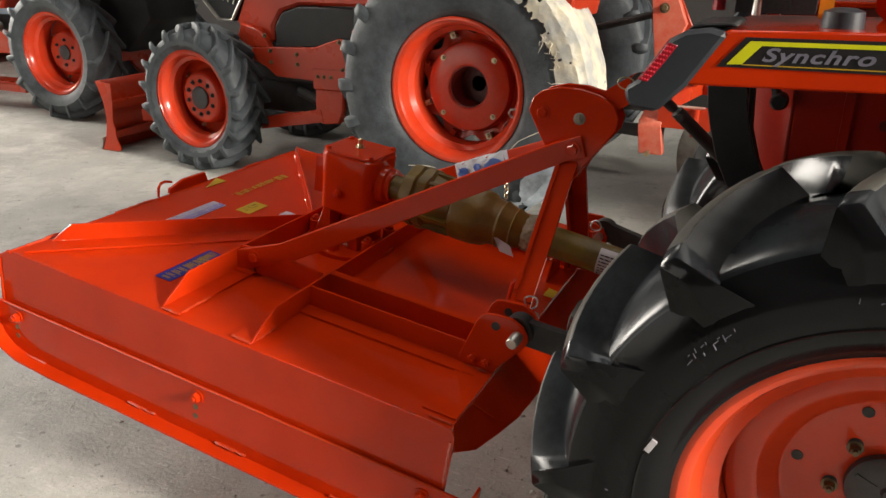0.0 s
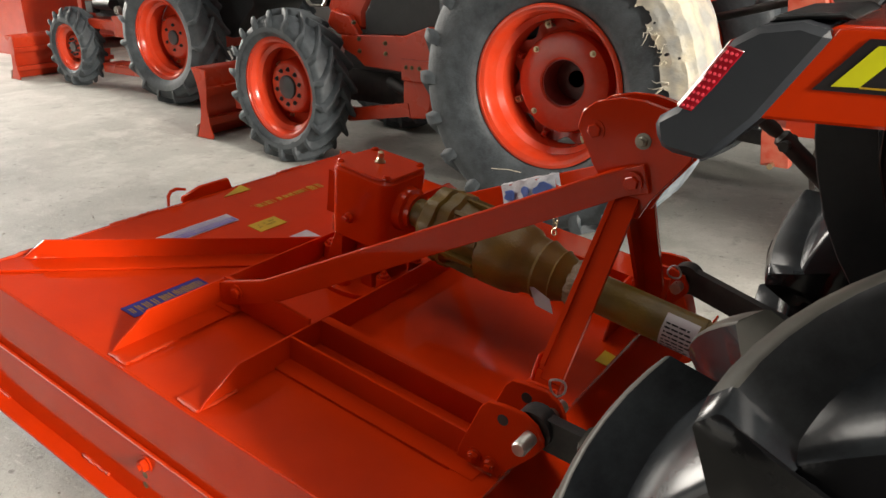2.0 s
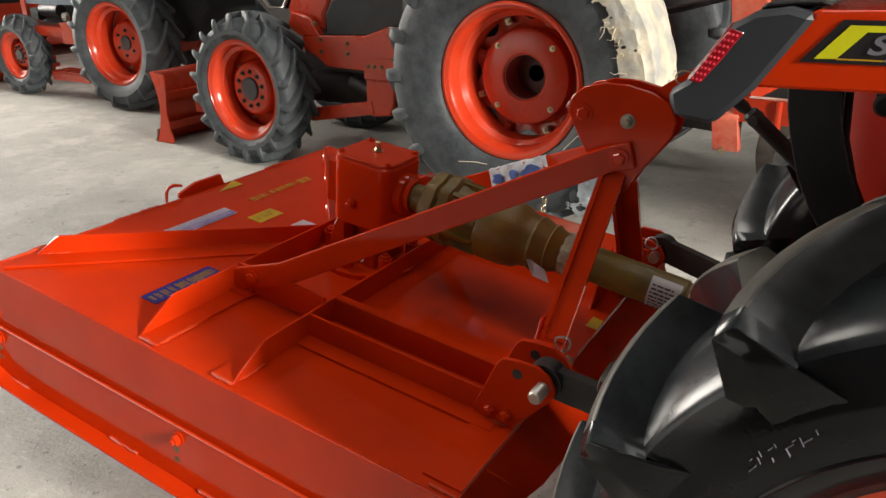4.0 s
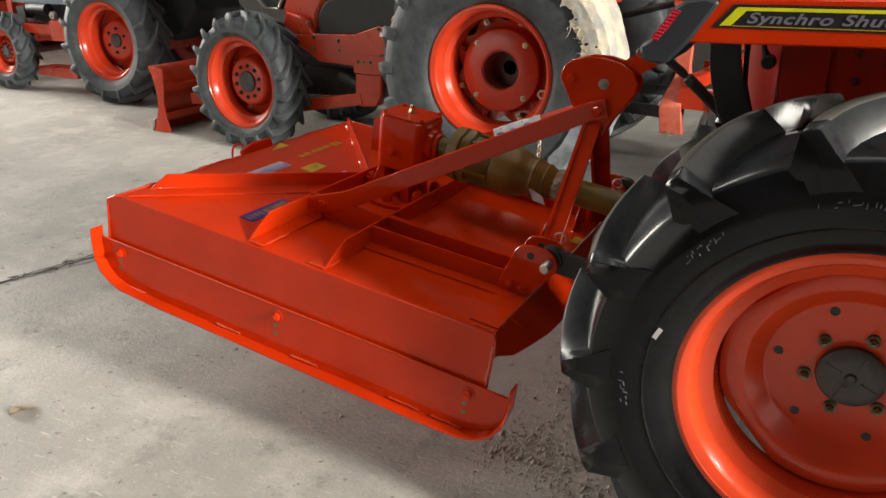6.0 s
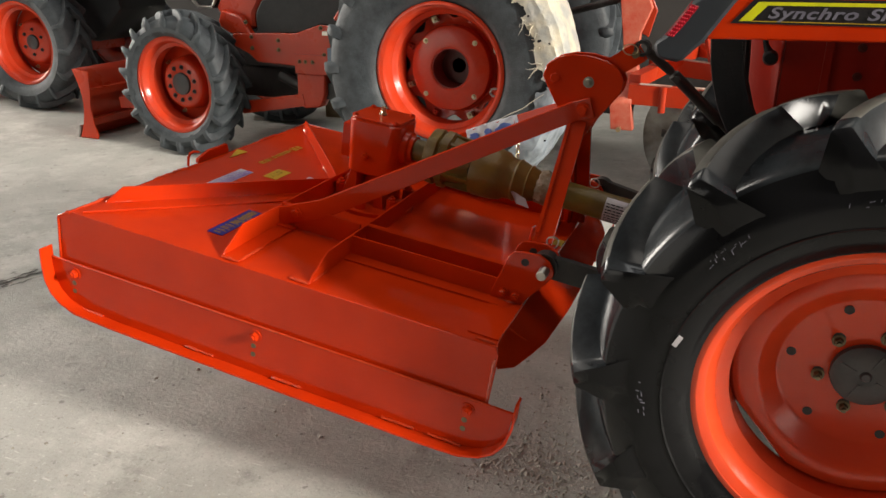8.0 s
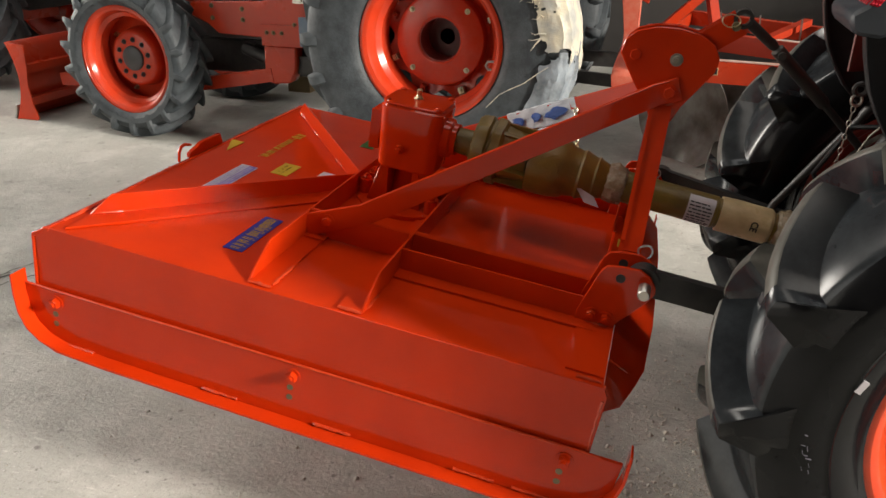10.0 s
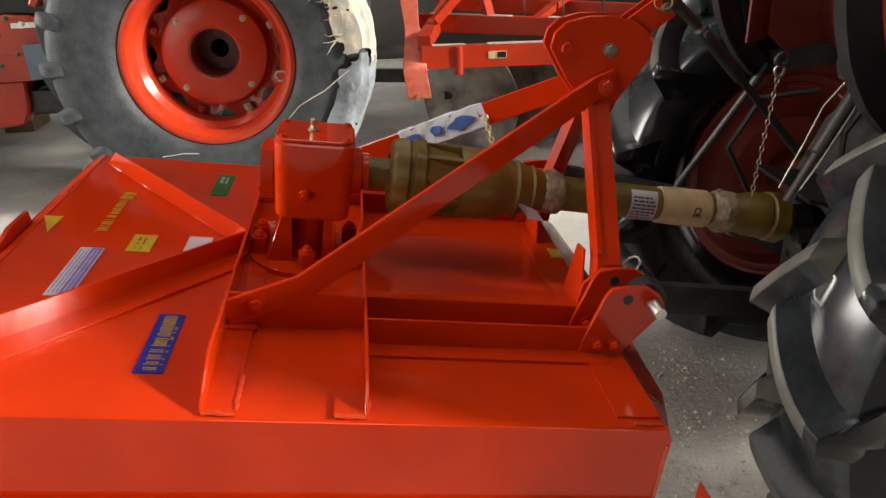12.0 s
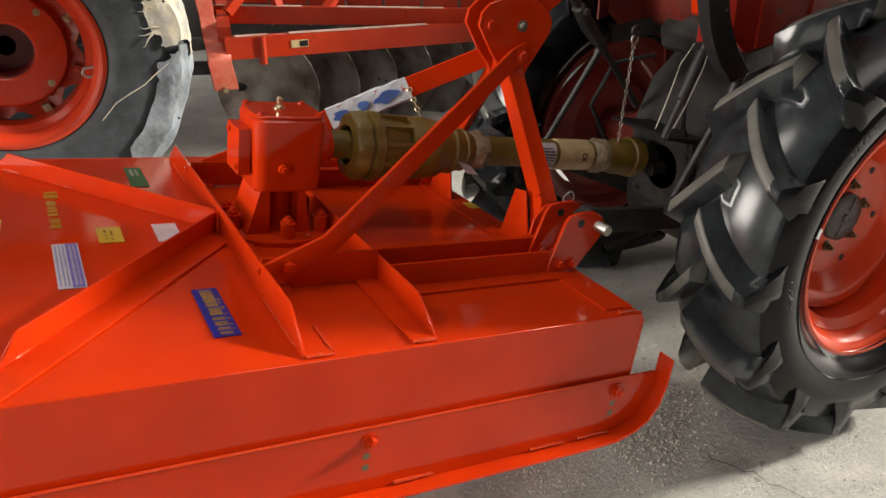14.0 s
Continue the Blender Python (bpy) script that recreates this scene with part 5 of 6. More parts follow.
def big_wheel(parent, name, at, R, wide, rim, lugs, label):
    wheel = part("wheel", rim_barrel(rim, wide * 0.84), RIM_OLD, parent, label, at)
    part("tyre", tyre_mesh("tyre", R, wide, rim, lugs, 0.036, TYRE_OLD, -0.40, 0.019, 96, 0.20), TYRE_OLD, wheel, "dusty grey lugged tyre")
    part("wheel_disc", lathe([(-0.03, 0.120), (-0.036, 0.128), (-0.036, 0.236), (-0.030, 0.248), (-0.012, 0.254), (0.045, 0.252), (0.055, 0.27), (0.050, 0.305), (0.040, 0.358), (0.050, 0.362), (0.064, 0.305), (0.068, 0.27), (0.058, 0.245), (0.0, 0.235), (-0.015, 0.225), (-0.015, 0.120), (-0.03, 0.120)], "y", 128, (0, 0.03, 0), petals), RIM_OLD, wheel, "orange wheel centre with raised hub ring")
    # shade of the deep recess is put into the colour of well and axle
    part("hub_well", lathe([(0.21, 0), (0.21, 0.122), (0.008, 0.122), (0.008, 0.114), (0.20, 0.112), (0.20, 0)], "y", 40), RIM_SHADED, wheel, "hub well, darkened for shade")
    part("axle_end", lathe([(0.20, 0), (0.20, 0.07), (0.165, 0.066), (0.15, 0.045), (0.15, 0)], "y", 32), RIM_SHADED, wheel, "axle end, darkened for shade in the well")
    ring_of_bolts(wheel, 4, 0.2215, -0.006, 0.011, BRASSY, math.pi / 4, 0.006)
    for i in range(8):
        a = 0.39 + i * math.tau / 8
        part("rim_clamp", joined(box(-0.016, 0.016, 0.035, 0.075, 0.285, 0.318, 0.004), hexbolt((0, 0.035, 0.300), (0, -1, 0), 0.012, 0.014, 0.01)), BRASSY if i % 2 else RIM_OLD, wheel, "", Matrix.Rotation(a, 4, "Y"))
    return wheel


def small_wheel(parent, at, R, wide, rim, lugs, dish, label, lean=-0.42):
    wheel = part("wheel", rim_barrel(rim, wide * 0.8), RIM_OLD, parent, label, at)
    part("tyre", tyre_mesh("tyre", R, wide, rim, lugs, 0.042, TYRE_OLD, lean, 0.015, 84, 0.42, None, 1.2, 1.1, 0.016, 0.028), TYRE_OLD, wheel, "dusty grey lugged tyre")
    k = rim / 0.335
    part("wheel_disc", lathe([(dish - 0.03, 0), (dish - 0.03, 0.150 * k), (dish - 0.024, 0.168 * k), (dish - 0.008, 0.180 * k), (dish + 0.03, 0.186 * k), (dish + 0.085, 0.194 * k), (dish + 0.098, 0.215 * k), (dish + 0.10, 0.306 * k),
                              (dish + 0.11, 0.306 * k), (dish + 0.108, 0.21 * k), (dish + 0.09, 0.184 * k), (dish, 0.17 * k), (dish, 0)], "y", 72), RIM_OLD, wheel, "raised orange wheel centre in a deep rim")
    big = 0.062 if dish else 0.080
    part("hub_cap", lathe([(dish - 0.03, big * k), (dish - 0.044, (big - 0.002) * k), (dish - 0.050, (big - 0.012) * k), (dish - 0.050, 0)], "y", 28), HUB_GREY, wheel, "dusty grey hub cap")
    ring_of_bolts(wheel, 6 if dish else 10, (0.105 if dish else 0.118) * k, dish - 0.03, 0.012, IRON, 0.1, 0.008)
    for i in range(4):
        a = 0.5 + i * math.tau / 4
        part("rim_bolt", hexbolt((0.255 * k * math.sin(a), dish + 0.099, 0.255 * k * math.cos(a)), (0, -1, 0), 0.012, 0.022, 0.008), BRASSY, wheel)
    return wheel


old_tractor = thing("tractor", Matrix.Translation((-1.71, 4.84, 0)), "used orange tractor with dusty tyres and a front blade", "tractor")
rear = big_wheel(old_tractor, "rear", Matrix.Translation((0, -0.75, 0.755)), 0.765, 0.45, 0.392, 20, "large orange rear wheel")
part("torn_film", film_shell(0.765, 0.45, 22, 100, 0.585, 3, 0.14), CREAM_FILM, rear, "torn cream plastic film stuck on the tyre")
part("pale_mud", film_shell(0.765, 0.45, 84, 152, 0.60, 7, 0.12, 0.006), DUST_FILM, rear, "pale dried mud and film on the tyre")
part("string", tube([(0.66, -0.245, -0.06), (0.60, -0.247, -0.10), (0.53, -0.246, -0.155), (0.46, -0.244, -0.19), (0.40, -0.236, -0.225), (0.33, -0.226, -0.30)], [0.004, 0.0025, 0.002, 0.0025, 0.002, 0.002], 6), CREAM_FILM, rear, "thin cream string of torn film")
part("string", tube([(-0.10, -0.226, -0.43), (-0.17, -0.232, -0.424), (-0.22, -0.232, -0.430), (-0.27, -0.234, -0.434)], 0.002, 6), CREAM_FILM, rear)
fray = random.Random(31)
for i in range(9):
    a, r = radians(fray.uniform(58, 84)), fray.uniform(0.60, 0.655)
    pts = [(r * math.sin(a), -0.243, r * math.cos(a))]
    for k in range(3):
        r -= fray.uniform(0.008, 0.03)
        a += fray.uniform(-0.03, 0.05)
        pts.append((r * math.sin(a), -0.240 - fray.uniform(0, 0.006), r * math.cos(a)))
    part("film_fringe", tube(pts, [0.006, 0.003, 0.0018, 0.0008], 5), CREAM_FILM, rear)
part("valve_chain", tube([(0.300, -0.100, -0.085), (0.335, -0.106, -0.080), (0.352, -0.110, -0.100), (0.340, -0.110, -0.122), (0.305, -0.104, -0.125), (0.290, -0.100, -0.105)], 0.0065, 8, True), STEEL, rear, "bright steel chain link")
far = big_wheel(old_tractor, "rear", Matrix.Translation((0, 0.75, 0.765)) @ Matrix.Diagonal((1, -1, 1, 1)), 0.765, 0.45, 0.392, 20, "large orange rear wheel")
small_wheel(old_tractor, Matrix.Translation((-2.13, -0.60, 0.51)) @ Matrix.Rotation(radians(-3), 4, "Z"), 0.515, 0.30, 0.335, 18, 0.0, "orange front wheel")
small_wheel(old_tractor, Matrix.Translation((-2.13, 0.62, 0.51)) @ Matrix.Diagonal((1, -1, 1, 1)), 0.515, 0.30, 0.335, 18, 0.0, "orange front wheel")
part("rear_axle", tube([(0, -0.6, 0.765), (0, 0.6, 0.765)], 0.12, 20), DEEP, old_tractor, "dark red rear axle")
part("front_axle", joined(tube([(-2.13, -0.5, 0.50), (-2.13, 0.5, 0.50)], 0.075, 16), box(-2.25, -2.0, -0.18, 0.18, 0.42, 0.70, 0.02)), DEEP, old_tractor, "dark red front axle")
part("chassis_beam", prism([(-1.78, 0.862), (-1.77, 0.775), (-1.66, 0.73), (-1.585, 0.672), (-1.27, 0.662), (-1.27, 0.70), (-0.85, 0.715), (-0.85, 0.925), (-1.069, 0.945), (-1.258, 0.882)], "y", -0.46, -0.42, 0.006), DUSTY, old_tractor, "orange chassis side beam with bolts")
part("engine_cradle", box(-1.9, -0.2, -0.3, 0.3, 0.62, 0.92, 0.02), IRON, old_tractor, "black engine cradle")
for x, z in ((-1.652, 0.944), (-1.618, 0.844), (-1.618, 0.767), (-1.056, 0.926), (-1.038, 0.748), (-1.40, 0.83), (-1.40, 0.765)):
    part("chassis_bolt", hexbolt((x, -0.46 if z < 0.93 and x > -1.65 else -0.465, z), (0, -1, 0), 0.011, 0.014, 0.008), DULL_ZINC, old_tractor)
part("drop_bracket", joined(box(-1.27, -0.985, -0.47, -0.38, 0.615, 0.745, 0.006), prism([(-1.268, 0.615), (-1.275, 0.40), (-1.22, 0.37), (-1.09, 0.385), (-1.05, 0.47), (-1.04, 0.615)], "y", -0.46, -0.36, 0.01)), DUSTY, old_tractor, "orange blade mounting bracket")
for x in (-1.231, -1.184, -1.127):
    part("bracket_bolt", hexbolt((x, -0.47, 0.696), (0, -1, 0), 0.010, 0.012, 0.006), DULL_ZINC, old_tractor)
part("push_arm", joined(between((-1.22, -0.44, 0.43), (-1.75, -0.44, 0.335), 0.05, 0.085, (0, 0, 1), 0.006), between((-1.7, -0.44, 0.345), (-2.95, -0.40, 0.28), 0.05, 0.085, (0, 0, 1), 0.006)), DUSTY, old_tractor, "long orange push arm of the blade")
part("step_box", box(-0.99, -0.80, -0.50, -0.40, 0.625, 0.80, 0.01), BLUE_CAN, old_tractor, "small dusty blue box")
part("bracket_tab", joined(box(-1.01, -0.88, -0.52, -0.46, 0.885, 0.91, 0.004), hexbolt((-0.96, -0.52, 0.90), (0, -1, 0), 0.012, 0.01)), STEEL, old_tractor, "bright steel tab")
part("valve_body", joined(box(-1.06, -0.82, -0.42, -0.34, 0.44, 0.55, 0.012), tube([(-1.06, -0.40, 0.52), (-0.98, -0.40, 0.56), (-0.86, -0.40, 0.61)], 0.009, 8)), IRON, old_tractor, "grey hydraulic valve with a pipe")
part("belly", joined(box(-2.0, -0.3, -0.22, 0.22, 0.38, 0.6, 0.05), tube([(-1.5, -0.3, 0.56), (-1.3, -0.34, 0.50), (-1.1, -0.33, 0.55)], 0.04, 12)), IRON, old_tractor, "dark engine underside")
part("engine_guard", joined(prism([(-1.60, 0.86), (-1.60, 1.0), (-1.54, 1.09), (-1.40, 1.135), (-0.86, 1.135), (-0.84, 0.93), (-1.07, 0.94), (-1.26, 0.878)], "y", -0.42, -0.30, 0.01)), BLACK, old_tractor, "black engine cover")
part("hood", joined(prism([(-1.86, 0.93), (-1.95, 1.02), (-1.78, 1.35), (-1.55, 1.75), (0.1, 1.75), (0.1, 1.16), (-0.86, 1.145), (-1.40, 1.145), (-1.56, 1.10), (-1.63, 1.0), (-1.63, 0.89)], "y", -0.40, 0.40, 0.02)), DUSTY, old_tractor, "orange engine hood")
part("bumper", prism([(-1.80, 0.86), (-1.90, 0.92), (-1.86, 1.02), (-1.70, 0.98), (-1.62, 0.86)], "y", -0.46, -0.40, 0.01), DUSTY, old_tractor)
part("grille_frame", prism([(-2.10, 1.02), (-2.36, 1.30), (-2.40, 1.7), (-1.62, 1.7), (-1.80, 1.30), (-1.98, 1.02)], "y", -0.385, 0.385, 0.02), BLACK, old_tractor, "black front grille housing")
for i in range(9):
    part("grille_bar", tube([(-2.28 + 0.045 * i, -0.392, 1.22 - 0.012 * i), (-2.30 + 0.075 * i, -0.392, 1.62)], 0.005, 6), STEEL, old_tractor)
part("grille_edge", tube([(-2.36, -0.395, 1.30), (-2.10, -0.395, 1.03), (-1.98, -0.395, 1.03), (-1.80, -0.395, 1.30), (-1.62, -0.395, 1.68)], 0.012, 8), STEEL, old_tractor, "bright trim round the grille")
part("cardboard_box", box(-1.86, -1.66, 0.9, 1.2, 0.0, 0.62, 0.004), CARD, old_tractor)
part("rear_fender", joined(prism([(0.62, 1.15), (0.72, 1.62), (-0.6, 1.70), (-0.66, 1.45), (-0.62, 1.45), (-0.56, 1.63), (0.64, 1.56), (0.56, 1.18)], "y", -0.92, -0.40, 0.01), prism([(-0.84, 0.98), (-0.70, 1.15), (-0.63, 1.5), (-0.68, 1.5), (-0.76, 1.16), (-0.88, 1.0)], "y", -0.60, -0.35, 0.01)), DUSTY, old_tractor, "orange rear mudguard")
part("rear_body", prism([(0.05, 0.5), (0.30, 0.62), (0.30, 1.0), (0.1, 1.15), (-0.6, 1.15), (-0.6, 0.5)], "y", -0.30, 0.30, 0.02), IRON, old_tractor, "black rear casting")
for s in (-1, 1):
    part("link_arm", between((0.2, s * 0.3, 0.55), (1.05, s * 0.4, 0.52), 0.03, 0.07, (0, 0, 1), 0.006), IRON, old_tractor, "black lower link arm")
part("top_link", tube([(0.28, -0.02, 0.98), (0.95, -0.02, 1.16)], 0.022, 12), IRON, old_tractor)
part("hitch_horn", prism([(0.90, 1.0), (0.95, 1.22), (1.02, 1.24), (1.10, 1.08), (1.06, 0.92)], "y", -0.10, -0.08, 0.004), DUSTY, old_tractor)


def dozer_blade(at, length, tall, label):
    """A curved blade on edge, its near end closed by a plate."""
    blade = thing("dozer_blade", at, label, "blade", "front blades")
    face = []
    for k in range(11):
        t = k / 10
        face.append((-0.09 + 0.075 * math.sin(math.pi * t) ** 0.9 + 0.02 * t, 0.005 + tall * t))
    shell = face + [(x + 0.02, z) for x, z in face[::-1]]
    part("mouldboard", prism(shell, "y", 0.012, length, 0.001), DUSTY, blade, "curved orange mouldboard")
    end = face + [(0.09, tall * 0.985), (0.085, tall * 0.72), (0.06, tall * 0.45), (0.075, tall * 0.2), (0.10, 0.03), (0.09, 0.005)]
    part("end_plate", prism(end, "y", 0.0, 0.012, 0.001), DUSTY, blade, "flat orange end plate")
    part("cutting_edge", prism([(-0.10, 0.0), (-0.115, 0.004), (-0.088, 0.10), (-0.076, 0.10)], "y", 0.0, length, 0.001), DISC, blade, "worn bare steel cutting edge")
    part("back_rib", box(0.0, 0.06, 0.012, length, tall * 0.62, tall * 0.72, 0.006), DUSTY, blade)
    part("back_rib", box(0.0, 0.06, 0.012, length, tall * 0.2, tall * 0.3, 0.006), DUSTY, blade)
    return blade


dozer_blade(Matrix.Translation((-4.88, 4.26, 0.0)), 1.25, 0.54, "orange dozer blade with worn steel edge on the floor")

second = thing("tractor", Matrix.Translation((-6.26, 5.66, 0)), "used orange tractor with narrow deep-dish wheels", "tractor")
small_wheel(second, Matrix.Translation((0, -0.58, 0.605)) @ Matrix.Rotation(radians(2), 4, "Z"), 0.612, 0.36, 0.365, 15, 0.03, "deep-dished orange rear wheel", -0.44)
small_wheel(second, Matrix.Translation((0, 0.58, 0.595)) @ Matrix.Diagonal((1, -1, 1, 1)), 0.60, 0.36, 0.365, 15, 0.03, "deep-dished orange rear wheel", -0.44)
small_wheel(second, Matrix.Translation((-1.74, -0.56, 0.405)), 0.41, 0.24, 0.235, 16, 0.0, "orange front wheel")
small_wheel(second, Matrix.Translation((-1.74, 0.56, 0.405)) @ Matrix.Diagonal((1, -1, 1, 1)), 0.41, 0.24, 0.235, 16, 0.0, "orange front wheel")
part("rear_axle", tube([(0, -0.5, 0.595), (0, 0.5, 0.595)], 0.10, 16), DEEP, second)
part("front_axle", tube([(-1.74, -0.46, 0.41), (-1.74, 0.46, 0.41)], 0.06, 14), DEEP, second)
part("chassis", joined(box(-1.9, 0.3, -0.24, 0.24, 0.50, 0.72, 0.02), between((-1.65, -0.50, 0.66), (-0.75, -0.50, 0.64), 0.07, 0.09, (0, 0, 1), 0.01), box(-1.0, -0.74, -0.56, -0.42, 0.55, 0.75, 0.015)), DUSTY, second, "orange chassis and axle bracket")
part("engine", box(-1.75, -0.3, -0.28, 0.28, 0.70, 1.12, 0.03), BLACK, second, "black engine")
# black block added to stand for the deep shade behind this tractor
part("rear_body", prism([(-0.6, 0.72), (-0.6, 1.6), (0.75, 1.5), (0.85, 0.9), (0.5, 0.6)], "y", -0.30, 0.30, 0.02), BLACK, second, "black block for the shade at the tractor's rear")
part("hood", prism([(-1.95, 1.05), (-2.0, 1.5), (-0.4, 1.55), (-0.4, 1.10)], "y", -0.30, 0.30, 0.03), DUSTY, second, "orange engine hood")
part("front_frame", box(-1.98, -1.90, -0.33, -0.26, 0.60, 1.2, 0.01), DUSTY, second)
part("side_post", between((-1.40, -0.36, 0.98), (-1.36, -0.36, 1.5), 0.05, 0.04, (1, 0, 0), 0.005), DUSTY, second)
part("belly_step", joined(box(-1.36, -0.6, -0.52, -0.30, 0.20, 0.26, 0.01), box(-1.32, -0.72, -0.54, -0.50, 0.17, 0.24, 0.008)), DUSTY, second, "low orange step frame")
part("rear_fender", prism([(-0.62, 0.98), (-0.45, 1.18), (-0.2, 1.27), (0.4, 1.27), (0.5, 1.22), (0.5, 1.30), (-0.25, 1.33), (-0.52, 1.22), (-0.68, 1.02)], "y", -0.72, -0.35, 0.008), DUSTY, second, "orange rear mudguard")
part("headlamp", lathe([(-0.40, 0), (-0.40, 0.04), (-0.36, 0.045), (-0.34, 0)], "y", 16, (-1.16, 0, 0.785)), STEEL, second)
part("dash_side", box(-1.97, -0.95, -0.315, -0.302, 0.895, 1.018, 0.004), BLUE_CAN, second, "dusty blue-grey side panel")
part("hood_trim", box(-1.97, -0.80, -0.318, -0.302, 1.022, 1.036, 0.003), PAPER, second, "pale trim line under the hood")
part("air_cleaner", joined(tube([(-1.55, -0.36, 0.84), (-1.25, -0.36, 0.84)], 0.06, 16), box(-1.75, -1.62, -0.38, -0.30, 0.74, 0.86, 0.01)), BLACK, second, "black engine fittings")
dozer_blade(Matrix.Translation((-8.95, 4.85, 0.0)), 1.2, 0.48, "orange dozer blade standing on the floor")

machine = thing("orange_machine", Matrix.Translation((-12.2, 6.4, 0)), "large orange machine with a dark band, far off", "machine")
part("lower_body", box(-1.6, 1.6, -0.5, 1.2, 0.0, 0.75, 0.04), DUSTY, machine)
part("dark_band", box(-1.5, 1.5, -0.42, 1.1, 0.75, 1.05, 0.02), BLACK, machine)
part("upper_body", box(-1.55, 1.55, -0.48, 1.1, 1.05, 1.9, 0.05), DUSTY, machine)

# ---- disc plough on the old tractor's hitch ----
plough = thing("disc_plough", Matrix.Translation((-0.03, 0.22, -0.05)), "faded orange disc plough with worn steel discs", "plough")
post = bmesh.new()
rows = []
for y, z, x0, x1 in ((4.155, 0.460, -0.745, -0.615), (4.155, 0.610, -0.763, -0.637), (4.165, 0.650, -0.760, -0.635), (4.385, 0.770, -0.735, -0.640), (4.400, 0.82, -0.735, -0.655), (4.400, 1.00, -0.760, -0.655), (4.400, 1.15, -0.782, -0.598), (4.400, 1.30, -0.80, -0.66), (4.400, 1.46, -0.79, -0.69)):
    rows.append([post.verts.new(p) for p in ((x0, y, z), (x1, y, z), (x1, y + 0.07, z), (x1 - 0.014, y + 0.07, z), (x1 - 0.014, y + 0.014, z), (x0, y + 0.014, z))])
for a, b in zip(rows, rows[1:]):
    for k in range(6):
        post.faces.new((a[k], a[(k + 1) % 6], b[(k + 1) % 6], b[k]))
post.faces.new(rows[0][::-1]), post.faces.new(rows[-1])
bmesh.ops.recalc_face_normals(post, faces=post.faces)
part("front_post", bevelled(post, 0.003, 1), FADED_RED, plough, "tall bent hitch post in faded salmon-orange paint")
part("post_bolt", hexbolt((-0.725, 4.400, 1.235), (0, -1, 0), 0.02, 0.016, 0.008), DULL_ZINC, plough)
part("post_pin", tube([(-0.693, 4.115, 0.468), (-0.693, 4.26, 0.468)], 0.014, 14), BRASSY, plough, "bright steel pin")
for p, q, w, h, nm in (((-0.66, 4.20, 0.675), (1.35, 4.20, 0.645), 0.07, 0.115, "front_beam"), ((-0.62, 4.80, 0.775), (0.95, 4.15, 0.74), 0.07, 0.10, "middle_beam"), ((-0.45, 5.45, 0.81), (1.35, 4.35, 0.77), 0.07, 0.09, "rear_beam"),
                       ((-0.64, 4.25, 0.74), (-0.40, 5.40, 0.80), 0.07, 0.08, "end_beam"), ((-0.55, 4.55, 0.81), (-0.25, 4.62, 1.10), 0.05, 0.05, "stay"), ((-0.30, 4.62, 1.10), (-0.22, 4.66, 0.80), 0.05, 0.05, "stay"), ((0.02, 4.5, 0.79), (0.30, 4.95, 0.86), 0.05, 0.04, "stay")):
    part(nm, between(p, q, w, h, (0, 0, 1), 0.006), DUSTY, plough, "faded orange box beam" if "beam" in nm else "")
for p, q, w in (((-0.60, 4.20, 0.7355), (-0.42, 4.20, 0.7325), 0.05), ((-0.30, 4.20, 0.7312), (0.55, 4.20, 0.7185), 0.055), ((-0.56, 4.775, 0.8265), (-0.1, 4.585, 0.815), 0.055), ((0.1, 4.50, 0.811), (0.7, 4.254, 0.797), 0.05)):
    part("faded_top", between(p, q, w, 0.003, (0, 0, 1), 0.001), FADED, plough, "faded whitish paint on the beam top")
tag = part("maker_plate", box(-0.30, -0.20, 4.160, 4.1645, 0.655, 0.695, 0.001), KRAFT, plough, "small cream and black plate")
part("plate_band", box(-0.252, -0.204, 4.158, 4.160, 0.66, 0.69, 0), INK, tag)
part("beam_peg", tube([(-0.46, 4.17, 0.73), (-0.46, 4.17, 0.58)], 0.022, 12), DUSTY, plough)
for i in range(8):
    part("scraper", between((-0.2 + 0.22 * i, 4.95 - 0.10 * i, 0.90), (-0.19 + 0.22 * i, 4.93 - 0.10 * i, 0.66), 0.035, 0.006, (1, 0, 0), 0.001), DISC, plough, "thin pale scraper blade")
for i in range(7):
    m = Matrix.Translation((-0.30 + 0.27 * i, 4.62 + 0.03 * i, 0.34)) @ Matrix.Rotation(radians(-38), 4, "Z")
    bowl = [(0.0, 0.0), (0.012, 0.10), (0.035, 0.2), (0.075, 0.30), (0.095, 0.335), (0.099, 0.333), (0.081, 0.296), (0.041, 0.196), (0.018, 0.098), (0.006, 0.0)]
    part("disc_blade", moved(lathe([(-y, r) for y, r in bowl], "y", 48), m), DISC, plough, "large worn concave steel disc")
part("gang_shaft", tube([(-0.5, 4.72, 0.34), (1.5, 4.86, 0.34)], 0.03, 12), IRON, plough)

# ---- small things on the floor ----
rnd = random.Random(21)
leaf = bmesh.new()
ring = [leaf.verts.new((0.045 * math.cos(k * math.tau / 10) * rnd.uniform(0.6, 1.15), 0.025 * math.sin(k * math.tau / 10), rnd.uniform(0.002, 0.022))) for k in range(10)]
mid = leaf.verts.new((0, 0, 0.006))
for k in range(10):
    leaf.faces.new((mid, ring[k], ring[(k + 1) % 10]))
bmesh.ops.solidify(leaf, geom=leaf.faces, thickness=0.001)
leaf.transform(pose(-2.54, 1.97, 0.002, 0, 0, 20))
single("dry_leaf", leaf, surface("dead_leaf", (0.12, 0.06, 0.035), None, 0.7), "curled brown dry leaf on the concrete", "leaf")
pale = bmesh.new()
